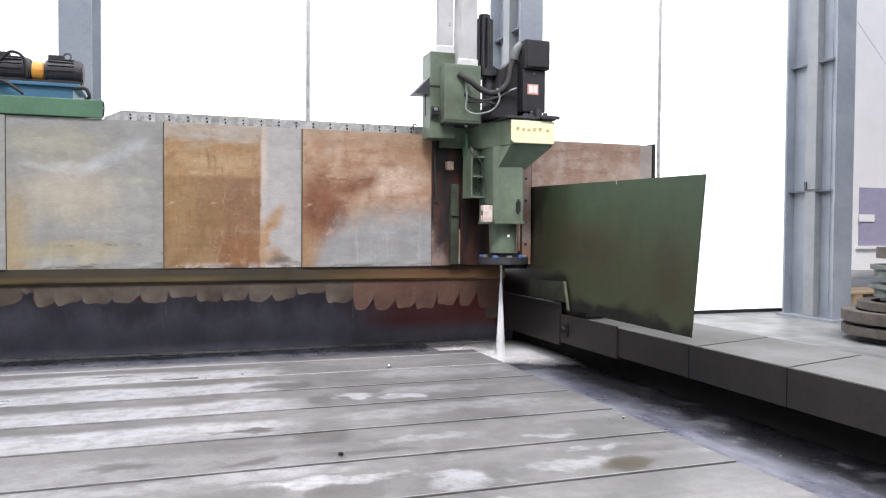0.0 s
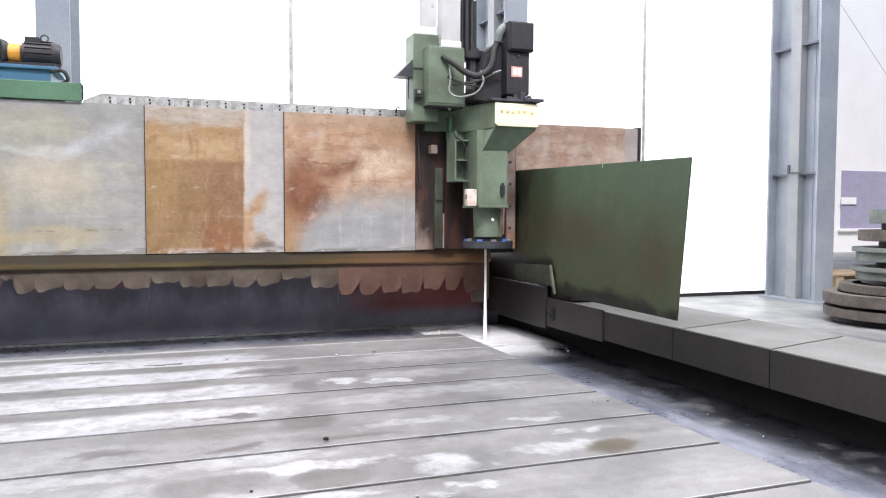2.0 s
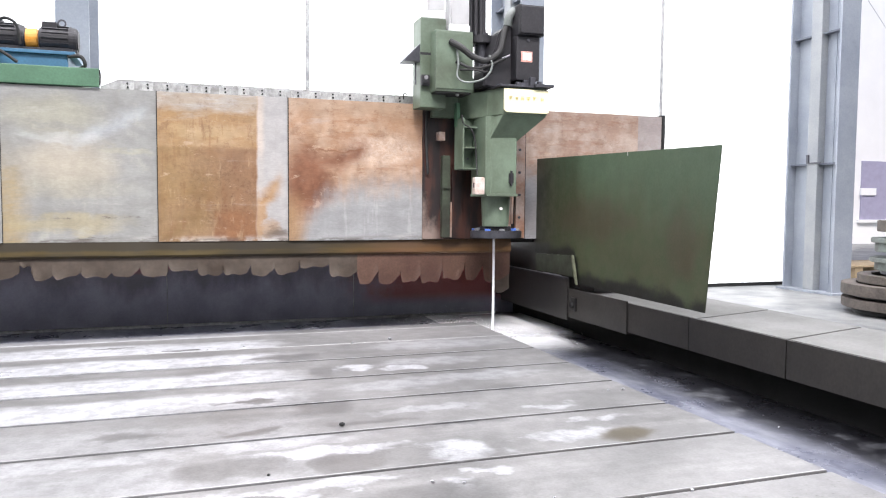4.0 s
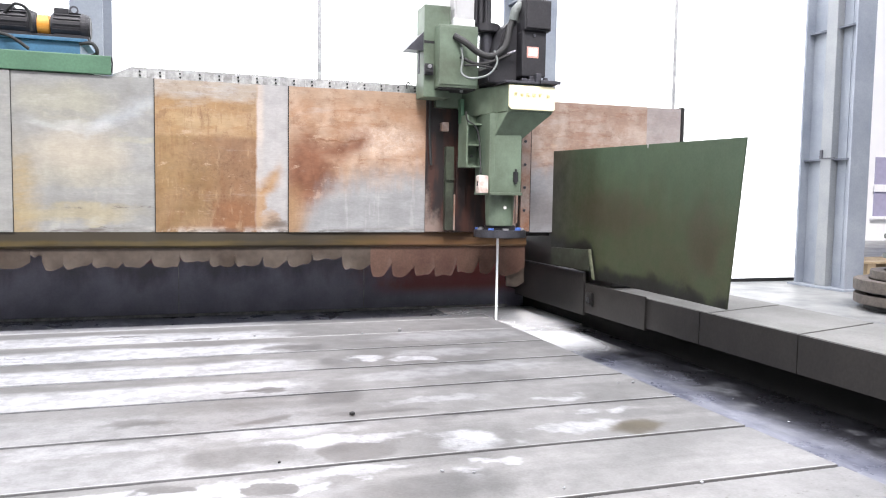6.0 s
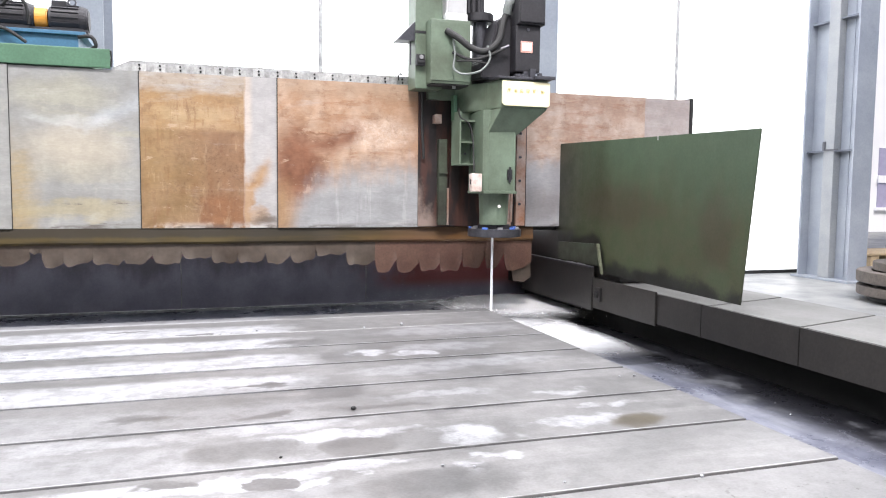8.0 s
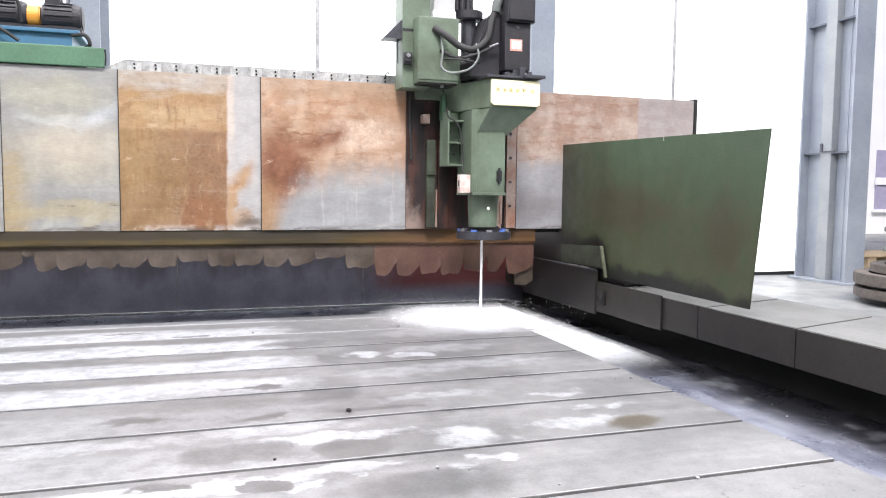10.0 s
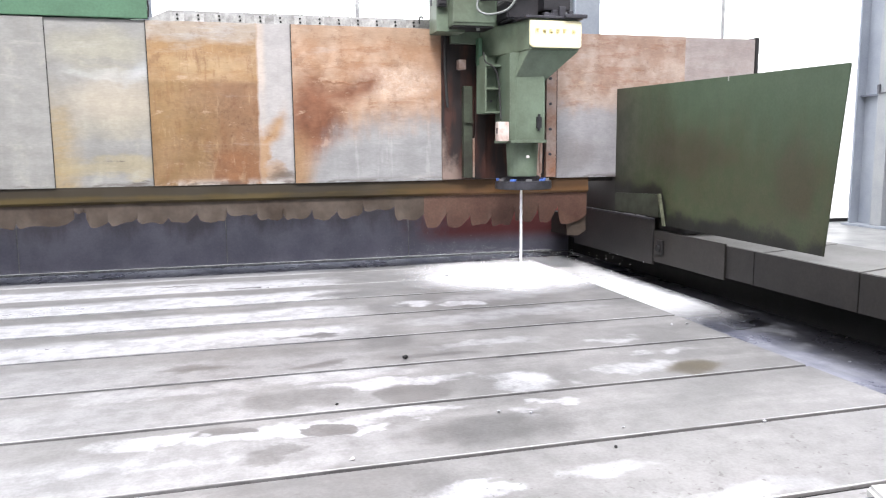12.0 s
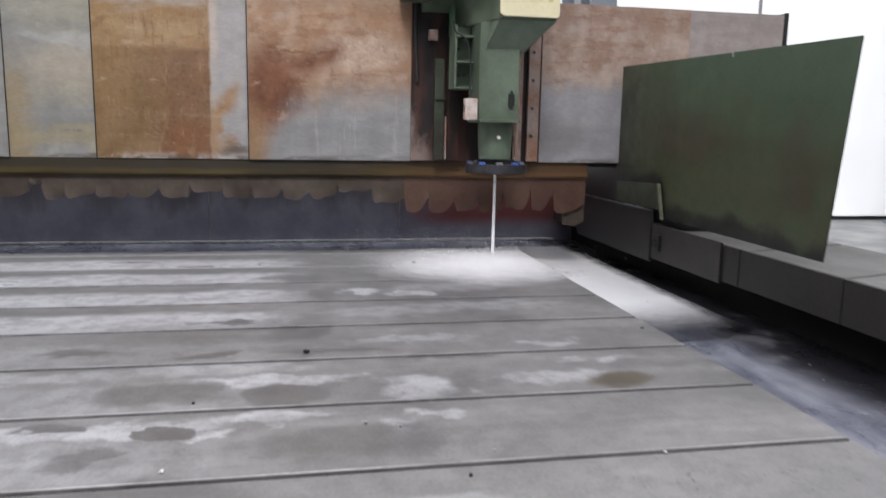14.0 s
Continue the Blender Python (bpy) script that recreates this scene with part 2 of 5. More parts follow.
def sheet_material(name, kind):
    """Galvanised cover sheets, rusted each in its own way; object origin at the lower left corner, x along, z up."""
    m, bs, g = blank(name)
    big, mid, fine = g.noise(1.8, 6, 0.65), g.noise(4.2, 8, 0.62), g.noise(55, 4, 0.6, (0.5, 1, 1.6))
    brush = g.noise(5, 6, 0.6, (0.6, 1, 1.5))
    drips = g.noise(9, 5, 0.6, (2.0, 1, 0.25))
    grit, scrape = g.noise(24, 8, 0.75), g.noise(6, 9, 0.72, (0.5, 1, 2.4))
    xw = g.math("ADD", g.x, g.math("MULTIPLY", g.math("SUBTRACT", mid, 0.5), 0.26))
    zw = g.math("ADD", g.z, g.math("MULTIPLY", g.math("SUBTRACT", brush, 0.5), 0.24))

    def patch(cx, cz, rx, rz, soft=0.6, strength=1.0):
        dx, dz = g.math("DIVIDE", g.math("SUBTRACT", xw, cx), rx), g.math("DIVIDE", g.math("SUBTRACT", zw, cz), rz)
        return g.ramp(g.math("ADD", g.math("MULTIPLY", dx, dx), g.math("MULTIPLY", dz, dz)), 1 - soft, 1 + soft, strength, 0.0)

    def streak(x0, z0, slope, half, x1, x2, strength):
        off = g.math("ABSOLUTE", g.math("SUBTRACT", zw, g.math("ADD", z0, g.math("MULTIPLY", g.math("SUBTRACT", g.x, x0), slope))))
        span = g.math("MULTIPLY", g.ramp(xw, x1, x1 + 0.15), g.ramp(xw, x2, x2 - 0.15))
        return g.math("MULTIPLY", g.math("MULTIPLY", g.ramp(off, half, 0.0), span), strength)

    grey = g.mix(g.ramp(brush, 0.35, 0.65), (0.29, 0.291, 0.292), (0.34, 0.342, 0.346))
    if kind == "plain":
        col = g.mix(patch(0.34, 0.95, 0.32, 0.14, 0.9, 0.6), grey, (0.4, 0.385, 0.31))
        col = g.mix(patch(0.46, 0.58, 0.3, 0.2, 0.98, 0.7), col, (0.5, 0.445, 0.365))
        col = g.mix(patch(0.45, 0.42, 0.42, 0.06, 0.9, 0.4), col, (0.36, 0.345, 0.29))
        col = g.mix(streak(0.57, 0.8, 0.5, 0.1, 0.42, 1.05, 0.45), col, (0.5, 0.535, 0.61))
        col = g.mix(streak(0.2, 0.79, 0.0, 0.05, 0.02, 0.75, 0.45), col, (0.55, 0.56, 0.58))
        col = g.mix(streak(0.9, 0.7, -0.08, 0.04, 0.6, 1.1, 0.55), col, (0.43, 0.41, 0.33))
        col = g.mix(streak(0.5, 0.86, -0.1, 0.03, 0.1, 0.6, 0.5), col, (0.27, 0.275, 0.28))
        col = g.mix(patch(0.3, 0.28, 0.14, 0.1, 0.9, 0.5), col, (0.25, 0.25, 0.25))
        left = g.math("MULTIPLY", g.ramp(xw, 0.24, 0.05), g.ramp(zw, 0.85, 0.3))
        col = g.mix(g.math("MULTIPLY", left, g.ramp(scrape, 0.35, 0.6, 0.95, 0.55)), col, (0.38, 0.285, 0.15))
        col = g.mix(patch(0.42, 0.14, 0.4, 0.06, 0.9, 0.55), col, (0.42, 0.35, 0.2))
        scuff = g.math("MULTIPLY", g.ramp(scrape, 0.58, 0.64), patch(0.7, 0.12, 0.5, 0.1, 0.8))
        col = g.mix(g.math("MULTIPLY", scuff, 0.8), col, (0.14, 0.12, 0.11))
        col = g.mix(g.math("MULTIPLY", g.ramp(g.noise(6, 7, 0.7), 0.52, 0.7), 0.35), col, (0.48, 0.465, 0.42))
        col = g.mix(1.0, col, (0.95, 0.945, 0.895), "MULTIPLY")
    elif kind == "ochre":
        bare = g.mix(0.5, grey, (0.52, 0.49, 0.47))
        upper = g.ramp(g.math("ADD", g.z, g.math("MULTIPLY", g.math("SUBTRACT", mid, 0.5), 0.06)), 0.72, 0.765)
        low = g.mix(g.ramp(mid, 0.35, 0.65), (0.235, 0.142, 0.062), (0.3, 0.192, 0.098))
        low = g.mix(g.ramp(g.math("ADD", g.x, g.math("MULTIPLY", g.math("SUBTRACT", big, 0.5), 0.8)), 0.25, 0.6, 0, 0.8), low, (0.255, 0.14, 0.078))
        low = g.mix(g.math("MULTIPLY", g.ramp(g.math("ADD", g.noise(44, 7, 0.72), g.math("MULTIPLY", g.math("SUBTRACT", mid, 0.5), 0.6)), 0.47, 0.62), patch(0.5, 0.36, 0.3, 0.26, 0.95, 0.55)), low, (0.13, 0.065, 0.034))
        block = g.math("MULTIPLY", patch(0.6, 0.12, 0.24, 0.12, 0.9, 0.55), g.ramp(g.math("ADD", g.x, g.math("MULTIPLY", g.math("SUBTRACT", grit, 0.5), 0.05)), 0.405, 0.43))
        low = g.mix(block, low, (0.24, 0.095, 0.035))
        low = g.mix(patch(0.1, 0.6, 0.12, 0.3, 0.9, 0.4), low, (0.33, 0.21, 0.09))
        top = g.mix(g.ramp(brush, 0.4, 0.62), (0.37, 0.23, 0.11), (0.47, 0.325, 0.19))
        top = g.mix(patch(0.36, 0.86, 0.3, 0.05, 0.8, 0.6), top, (0.54, 0.4, 0.23))
        rust = g.mix(g.math("MULTIPLY", upper, 0.75), low, top)
        runs = g.noise(10, 7, 0.68, (1.7, 1, 0.4))
        rust = g.mix(g.ramp(runs, 0.52, 0.66, 0, 0.5), rust, (0.21, 0.1, 0.045))
        rust = g.mix(g.ramp(runs, 0.44, 0.34, 0, 0.4), rust, (0.46, 0.33, 0.2))
        rust = g.mix(g.ramp(zw, 0.97, 1.06, 0, 0.85), rust, g.mix(g.ramp(scrape, 0.45, 0.6), (0.4, 0.345, 0.285), (0.46, 0.43, 0.4)))
        edge = g.ramp(g.math("ADD", g.x, g.math("MULTIPLY", g.math("SUBTRACT", mid, 0.5), 0.05)), 0.74, 0.765, 1, 0)
        hook = g.math("MAXIMUM", streak(0.76, 0.28, 1.1, 0.15, 0.64, 1.0, 0.9), patch(0.77, 0.2, 0.07, 0.2, 0.6, 0.8))
        cover = g.math("MAXIMUM", edge, hook)
        cover = g.math("MAXIMUM", cover, patch(0.82, 0.08, 0.1, 0.07, 0.8, 0.6))
        col = g.mix(g.math("MULTIPLY", g.ramp(g.x, 0.83, 0.78), g.ramp(zw, 0.6, 0.8, 0.2, 0.8)), bare, (0.58, 0.5, 0.43))
        col = g.mix(cover, col, g.mix(edge, (0.38, 0.215, 0.09), rust))
        col = g.mix(patch(0.93, 0.05, 0.12, 0.05, 0.8, 0.8), col, (0.12, 0.09, 0.07))
        rim = g.math("MULTIPLY", g.ramp(g.z, 0.06, 0.0), g.ramp(mid, 0.45, 0.55))
        col = g.mix(g.math("MULTIPLY", rim, 0.7), col, (0.58, 0.54, 0.5))
    elif kind == "diagonal":
        line = g.math("MULTIPLY", g.math("SUBTRACT", 1.0, g.math("POWER", 2.718, g.math("DIVIDE", g.x, -0.28))), 0.57)
        diag = g.math("SUBTRACT", g.math("ADD", zw, 0.06), line)
        diag = g.math("ADD", diag, g.math("MULTIPLY", g.math("SUBTRACT", mid, 0.5), 0.3))
        cover = g.ramp(g.math("ADD", diag, g.math("MULTIPLY", g.math("SUBTRACT", drips, 0.5), 0.22)), -0.17, 0.2)
        rust = g.mix(g.ramp(mid, 0.38, 0.62), (0.38, 0.225, 0.135), (0.49, 0.345, 0.245))
        rust = g.mix(g.ramp(g.x, 0.85, 1.14, 0, 0.6), rust, (0.4, 0.205, 0.11))
        rust = g.mix(g.math("MULTIPLY", g.ramp(scrape, 0.5, 0.62), 0.55), rust, (0.3, 0.14, 0.065))
        rust = g.mix(g.ramp(zw, 0.98, 1.12, 0, 0.5), rust, (0.45, 0.34, 0.25))
        rust = g.mix(patch(0.78, 0.76, 0.34, 0.12, 0.9, 0.75), rust, g.mix(g.ramp(grit, 0.42, 0.6), (0.55, 0.4, 0.3), (0.66, 0.53, 0.44)))
        deep = g.mix(g.ramp(mid, 0.4, 0.6), (0.14, 0.048, 0.022), (0.22, 0.09, 0.045))
        core = g.math("MAXIMUM", patch(0.17, 0.48, 0.2, 0.3, 0.9, 0.95), streak(0.2, 0.6, 0.35, 0.17, -0.1, 0.72, 0.9))
        rust = g.mix(core, rust, deep)
        rust = g.mix(streak(0.3, 0.76, 0.0, 0.02, 0.06, 0.7, 0.7), rust, (0.2, 0.08, 0.035))
        col = g.mix(g.ramp(drips, 0.55, 0.68, 0, 0.4), grey, (0.5, 0.5, 0.51))
        col = g.mix(cover, col, rust)
        rim = g.math("MULTIPLY", g.ramp(g.math("ABSOLUTE", g.math("SUBTRACT", diag, 0.07)), 0.06, 0.0), g.ramp(g.noise(9, 6, 0.7), 0.5, 0.6))
        col = g.mix(g.math("MULTIPLY", rim, 0.4), col, (0.6, 0.45, 0.35))
        col = g.mix(g.math("MULTIPLY", g.ramp(xw, 0.2, 0.02), g.ramp(zw, 0.45, 0.2, 0, 0.85)), col, (0.33, 0.2, 0.1))
    else:
        cover = g.ramp(g.math("ADD", zw, g.math("MULTIPLY", g.math("SUBTRACT", mid, 0.5), 0.5)), 0.48, 0.7, 0.0, 0.4 if kind == "faded" else 1.0)
        rust = g.mix(g.ramp(mid, 0.38, 0.62), (0.33, 0.225, 0.175), (0.45, 0.36, 0.305))
        rust = g.mix(g.math("MULTIPLY", g.ramp(scrape, 0.5, 0.62), 0.5), rust, (0.27, 0.13, 0.08))
        col = g.mix(cover, g.mix(0.5, grey, (0.38, 0.37, 0.4)), rust)
        col = g.mix(patch(0.1, 0.2, 0.25, 0.15, 0.8, 0.55), col, (0.24, 0.22, 0.22))
    col = g.mix(1.0, col, g.ramp(g.noise(7.5, 8, 0.7, (0.8, 1, 1.2)), 0.32, 0.68, 0.86, 1.06), "MULTIPLY")
    col = g.mix(g.ramp(drips, 0.5, 0.72, 0, 0.18), col, g.mix(0.5, col, (0.2, 0.16, 0.12)))
    if kind != "plain":
        # darker scabs and lighter scraped flecks within the rust
        scab = g.math("MULTIPLY", g.ramp(g.noise(8, 9, 0.75, (0.9, 1, 1.2)), 0.52, 0.62), cover)
        col = g.mix(g.math("MULTIPLY", scab, 0.32), col, (0.15, 0.06, 0.028))
        fleck = g.math("MULTIPLY", g.ramp(g.noise(11, 9, 0.75, (0.6, 1, 1.5)), 0.57, 0.66), cover)
        col = g.mix(g.math("MULTIPLY", fleck, 0.45), col, (0.56, 0.43, 0.32))
    foot = g.math("MULTIPLY", g.ramp(g.z, 0.045, 0.0), g.ramp(scrape, 0.48, 0.58))
    col = g.mix(g.math("MULTIPLY", foot, 0.75), col, (0.1, 0.08, 0.07))
    col = g.mix(g.math("MULTIPLY", g.ramp(g.noise(3.4, 7, 0.7, (0.5, 1, 2.6)), 0.56, 0.72), 0.3), col, (0.56, 0.53, 0.5))
    col = g.mix(1.0, col, g.ramp(fine, 0.3, 0.7, 0.9, 1.0), "MULTIPLY")
    g.plug(col, bs.inputs["Base Color"])
    bs.inputs["Metallic"].default_value = 0.1
    g.plug(g.ramp(mid, 0.3, 0.7, 0.38, 0.6), bs.inputs["Roughness"])
    g.plug(g.bump(g.math("ADD", big, g.math("MULTIPLY", grit, 0.08)), 0.2, 0.02), bs.inputs["Normal"])
    return m


def guard_material():
    """Green paint gone olive and brown downwards, with oil-black grime along the lower edge; y along the plate."""
    m, bs, g = blank("green_guard_paint")
    big, mid, fine = g.noise(1.3, 6, 0.65), g.noise(5, 6, 0.7), g.noise(60, 3)
    runs = g.noise(3.4, 6, 0.65, (1, 2.2, 0.5))
    col = g.mix(g.ramp(big, 0.35, 0.65), (0.056, 0.087, 0.051), (0.072, 0.107, 0.066))
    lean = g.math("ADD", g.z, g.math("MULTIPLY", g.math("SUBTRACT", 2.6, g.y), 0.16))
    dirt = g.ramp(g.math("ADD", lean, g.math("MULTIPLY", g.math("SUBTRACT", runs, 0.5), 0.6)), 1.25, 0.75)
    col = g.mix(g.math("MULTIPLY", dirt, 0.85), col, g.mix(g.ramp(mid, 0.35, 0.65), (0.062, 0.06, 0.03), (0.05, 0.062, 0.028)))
    brown = g.math("MAXIMUM", g.blob(2.15, 0.72, 0.16, 0.24, mid, 0.8, g.y, g.z), g.blob(3.3, 0.85, 0.5, 0.16, mid, 0.9, g.y, g.z))
    col = g.mix(g.math("MULTIPLY", brown, 0.55), col, (0.055, 0.042, 0.026))
    col = g.mix(g.math("MULTIPLY", g.ramp(g.math("ADD", g.y, g.math("MULTIPLY", mid, 0.5)), 4.0, 4.6), 0.7), col, (0.03, 0.028, 0.024))
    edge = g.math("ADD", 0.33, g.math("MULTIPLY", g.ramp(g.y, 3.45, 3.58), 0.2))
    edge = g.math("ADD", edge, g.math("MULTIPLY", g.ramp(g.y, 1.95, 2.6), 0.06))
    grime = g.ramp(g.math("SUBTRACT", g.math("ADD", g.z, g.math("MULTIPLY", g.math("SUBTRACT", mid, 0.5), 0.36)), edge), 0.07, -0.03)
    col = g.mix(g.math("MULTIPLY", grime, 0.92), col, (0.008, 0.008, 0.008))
    marks = g.math("MULTIPLY", g.ramp(g.noise(3.2, 3, 0.5), 0.68, 0.72), g.ramp(g.z, 1.0, 1.15))
    col = g.mix(g.math("MULTIPLY", marks, 0.6), col, (0.025, 0.04, 0.025))
    g.plug(g.mix(1.0, col, g.ramp(fine, 0.3, 0.7, 0.9, 1.06), "MULTIPLY"), bs.inputs["Base Color"])
    g.plug(g.ramp(mid, 0.3, 0.7, 0.38, 0.6), bs.inputs["Roughness"])
    g.plug(g.bump(fine, 0.08), bs.inputs["Normal"])
    return m


def far_wall_material():
    m, bs, g = blank("dark_pit_paint")
    mid, fine = g.noise(2.5, 6, 0.65), g.noise(50, 3)
    col = g.mix(g.ramp(mid, 0.35, 0.65), (0.25, 0.245, 0.31), (0.345, 0.333, 0.41))
    runs = g.noise(2.2, 6, 0.62, (1.6, 1, 0.5))
    # the beam's shade on the upper wall, painted as ragged brown runs
    oil = g.ramp(g.math("ADD", g.z, g.math("MULTIPLY", g.math("SUBTRACT", runs, 0.5), 0.7)), 0.12, 0.34)
    col = g.mix(g.math("MULTIPLY", oil, 0.55), col, (0.09, 0.065, 0.06))
    red = g.math("MULTIPLY", g.ramp(g.math("ADD", g.x, g.math("MULTIPLY", g.math("SUBTRACT", mid, 0.5), 1.2)), -0.85, -0.25), g.ramp(g.z, -0.06, 0.1))
    col = g.mix(g.math("MULTIPLY", red, 0.85), col, (0.27, 0.045, 0.03))
    red2 = g.blob(-2.6, 0.42, 0.4, 0.08, mid, 0.5, g.x, g.z)
    col = g.mix(g.math("MULTIPLY", red2, 0.5), col, (0.35, 0.08, 0.07))
    g.plug(g.mix(1.0, col, g.ramp(fine, 0.3, 0.7, 0.94, 1.04), "MULTIPLY"), bs.inputs["Base Color"])
    bs.inputs["Roughness"].default_value = 0.45
    return m


M_TABLE = table_material()
# near black: holds the shade in the slots and below the rail bed's slab
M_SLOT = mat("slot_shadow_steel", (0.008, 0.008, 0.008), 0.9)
def pit_material():
    """Wet trough floor: pale silt near the table, painted black towards the outer wall for the covers' shade."""
    m, bs, g = blank("wet_pit_floor")
    n, st, fine = g.noise(2.6, 7, 0.7), g.noise(2.2, 6, 0.65, (2.2, 0.6, 1)), g.noise(60, 3)
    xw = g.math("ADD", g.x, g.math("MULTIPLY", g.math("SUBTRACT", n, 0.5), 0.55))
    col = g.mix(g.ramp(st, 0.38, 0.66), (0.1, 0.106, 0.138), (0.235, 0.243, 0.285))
    # overhang shade put into the colour, with an uneven edge
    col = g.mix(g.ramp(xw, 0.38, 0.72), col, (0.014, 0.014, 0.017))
    back = g.ramp(g.math("ADD", g.y, g.math("MULTIPLY", g.math("SUBTRACT", n, 0.5), 0.6)), 3.0, 2.5)
    col = g.mix(g.math("MULTIPLY", g.math("MULTIPLY", back, g.ramp(n, 0.5, 0.75)), 0.5), col, (0.36, 0.37, 0.4))
    g.plug(col, bs.inputs["Base Color"])
    g.plug(g.ramp(n, 0.3, 0.7, 0.2, 0.5), bs.inputs["Roughness"])
    g.plug(g.bump(fine, 0.12), bs.inputs["Normal"])
    return m


M_PIT = pit_material()
M_PITWALL = far_wall_material()
M_COVER = mat("dirty_way_cover", (0.031, 0.0275, 0.024), 0.5, 0.0, 0.22, 1.8, 0.08, (0.0145, 0.013, 0.012), 0.5)
M_APRON = mat("oily_black_apron", (0.015, 0.014, 0.014), 0.45, 0.0, 0.25, 2.4, 0.1, (0.035, 0.032, 0.03), 0.4)
M_SLAB = mat("rail_bed_concrete", (0.185, 0.182, 0.173), 0.7, 0.0, 0.12, 1.5, 0.15, (0.12, 0.118, 0.11), 0.5)
M_FLOOR = mat("hall_concrete", (0.29, 0.29, 0.283), 0.42, 0.0, 0.15, 1.9, 0.12, (0.13, 0.138, 0.142), 0.48)
M_GREEN = mat("machine_green_paint", (0.16, 0.212, 0.155), 0.4, 0.0, 0.06, 3.0, 0.02, (0.085, 0.105, 0.072), 0.42)
M_GREENL = mat("light_green_paint", (0.09, 0.2, 0.12), 0.5, 0.0, 0.12, 3.0, 0.05)
M_GUARD = guard_material()
M_STRIPGREEN = mat("oil_darkened_green_paint", (0.062, 0.077, 0.053), 0.45, 0.0, 0.15, 6.0, 0.05, (0.03, 0.03, 0.022), 0.5)
M_STRUT = mat("worn_pale_green_paint", (0.16, 0.17, 0.11), 0.5, 0.0, 0.2, 12.0, 0.1, (0.07, 0.075, 0.05), 0.4)
M_BLACK = mat("black_motor_paint", (0.015, 0.0145, 0.018), 0.55, 0.0, 0.25, 8.0, 0.1, (0.028, 0.026, 0.03), 0.4)
M_RUBBER = mat("black_rubber", (0.02, 0.02, 0.02), 0.7, 0.0, 0.1)
M_CHROME = mat("polished_guide_steel", (0.72, 0.72, 0.72), 0.3, 0.3, 0.06, 2.0, 0.02, (0.42, 0.41, 0.41), 0.45, 0.1, 8.0)
M_CHROMEB = mat("polished_foot_steel", (0.86, 0.86, 0.86), 0.25, 0.2, 0.06, 3.0, 0.02)
M_COVERHOSE = mat("grey_hose_plastic", (0.2, 0.22, 0.21), 0.5, 0.0, 0.1)
M_STEEL = mat("bright_steel", (0.5, 0.5, 0.52), 0.35, 0.8, 0.1, 10.0, 0.05)
M_DARKSTEEL = mat("dark_steel", (0.1, 0.1, 0.115), 0.4, 0.6, 0.15, 10.0, 0.08)


def slide_material():
    """Oil-black slide plate with rust-red runs and a paler, scraped lower corner."""
    m, bs, g = blank("rusty_oiled_slide")
    mid, runs = g.noise(4, 6, 0.65), g.noise(7, 5, 0.6, (1.6, 1, 0.3))
    col = g.mix(g.ramp(runs, 0.42, 0.62), (0.016, 0.011, 0.011), (0.055, 0.022, 0.016))
    pale = g.math("MULTIPLY", g.ramp(g.math("ADD", g.z, g.math("MULTIPLY", g.math("ADD", g.x, mid), 1.2)), 1.5, 1.15), g.ramp(g.x, 0.05, -0.1))
    col = g.mix(g.math("MULTIPLY", pale, 0.75), col, (0.31, 0.235, 0.2))
    g.plug(col, bs.inputs["Base Color"])
    g.plug(g.ramp(mid, 0.3, 0.7, 0.35, 0.6), bs.inputs["Roughness"])
    g.plug(g.bump(runs, 0.15), bs.inputs["Normal"])
    return m


M_RUSTRED = slide_material()
M_RUSTPALE = mat("pale_rusted_strip", (0.42, 0.33, 0.29), 0.5, 0.2, 0.15, 5.0, 0.1, (0.3, 0.14, 0.08), 0.4)


def rail_material():
    """Stained yellow paint: upper half painted brown-black for the shade below the sheets, yellow showing along the
    lower part and to the right.
    """
    m, bs, g = blank("stained_yellow_paint")
    mid, long = g.noise(3, 6, 0.65), g.noise(2.2, 5, 0.6, (0.6, 1, 6))
    col = g.mix(g.ramp(long, 0.4, 0.62), (0.07, 0.049, 0.014), (0.034, 0.024, 0.009))
    col = g.mix(g.ramp(g.math("ADD", g.x, mid), -0.9, 0.2, 0, 0.6), col, (0.15, 0.065, 0.025))
    # shade under the cover sheets, put into the colour of the upper half
    up = g.ramp(g.math("ADD", g.z, g.math("MULTIPLY", g.math("SUBTRACT", mid, 0.5), 0.05)), 0.568, 0.6)
    col = g.mix(g.math("MULTIPLY", up, g.ramp(g.math("ADD", g.x, mid), -1.2, 0.0, 0.85, 0.35)), col, (0.025, 0.02, 0.013))
    g.plug(col, bs.inputs["Base Color"])
    g.plug(g.ramp(mid, 0.3, 0.7, 0.35, 0.6), bs.inputs["Roughness"])
    g.plug(g.bump(mid, 0.2), bs.inputs["Normal"])
    return m


M_YELLOW = rail_material()
M_SKIRT = mat("brown_rubber_skirt", (0.088, 0.068, 0.053), 0.7, 0.0, 0.2, 2.6, 0.2, (0.045, 0.03, 0.02), 0.5, 0.1, 20.0)
M_SKIRTRED = mat("rust_brown_rubber_skirt", (0.112, 0.06, 0.04), 0.65, 0.0, 0.2, 2.8, 0.2, (0.062, 0.024, 0.016), 0.5)
M_TOOL = mat("worn_tool_steel", (0.24, 0.24, 0.245), 0.4, 0.6, 0.15, 16.0, 0.05, (0.12, 0.12, 0.125), 0.4)
M_SIGN = mat("cream_sign_paint", (0.88, 0.82, 0.55), 0.5, 0.0, 0.05)
M_SIGNINK = mat("sign_letter_paint", (0.8, 0.68, 0.32), 0.6, 0.0, 0.05)
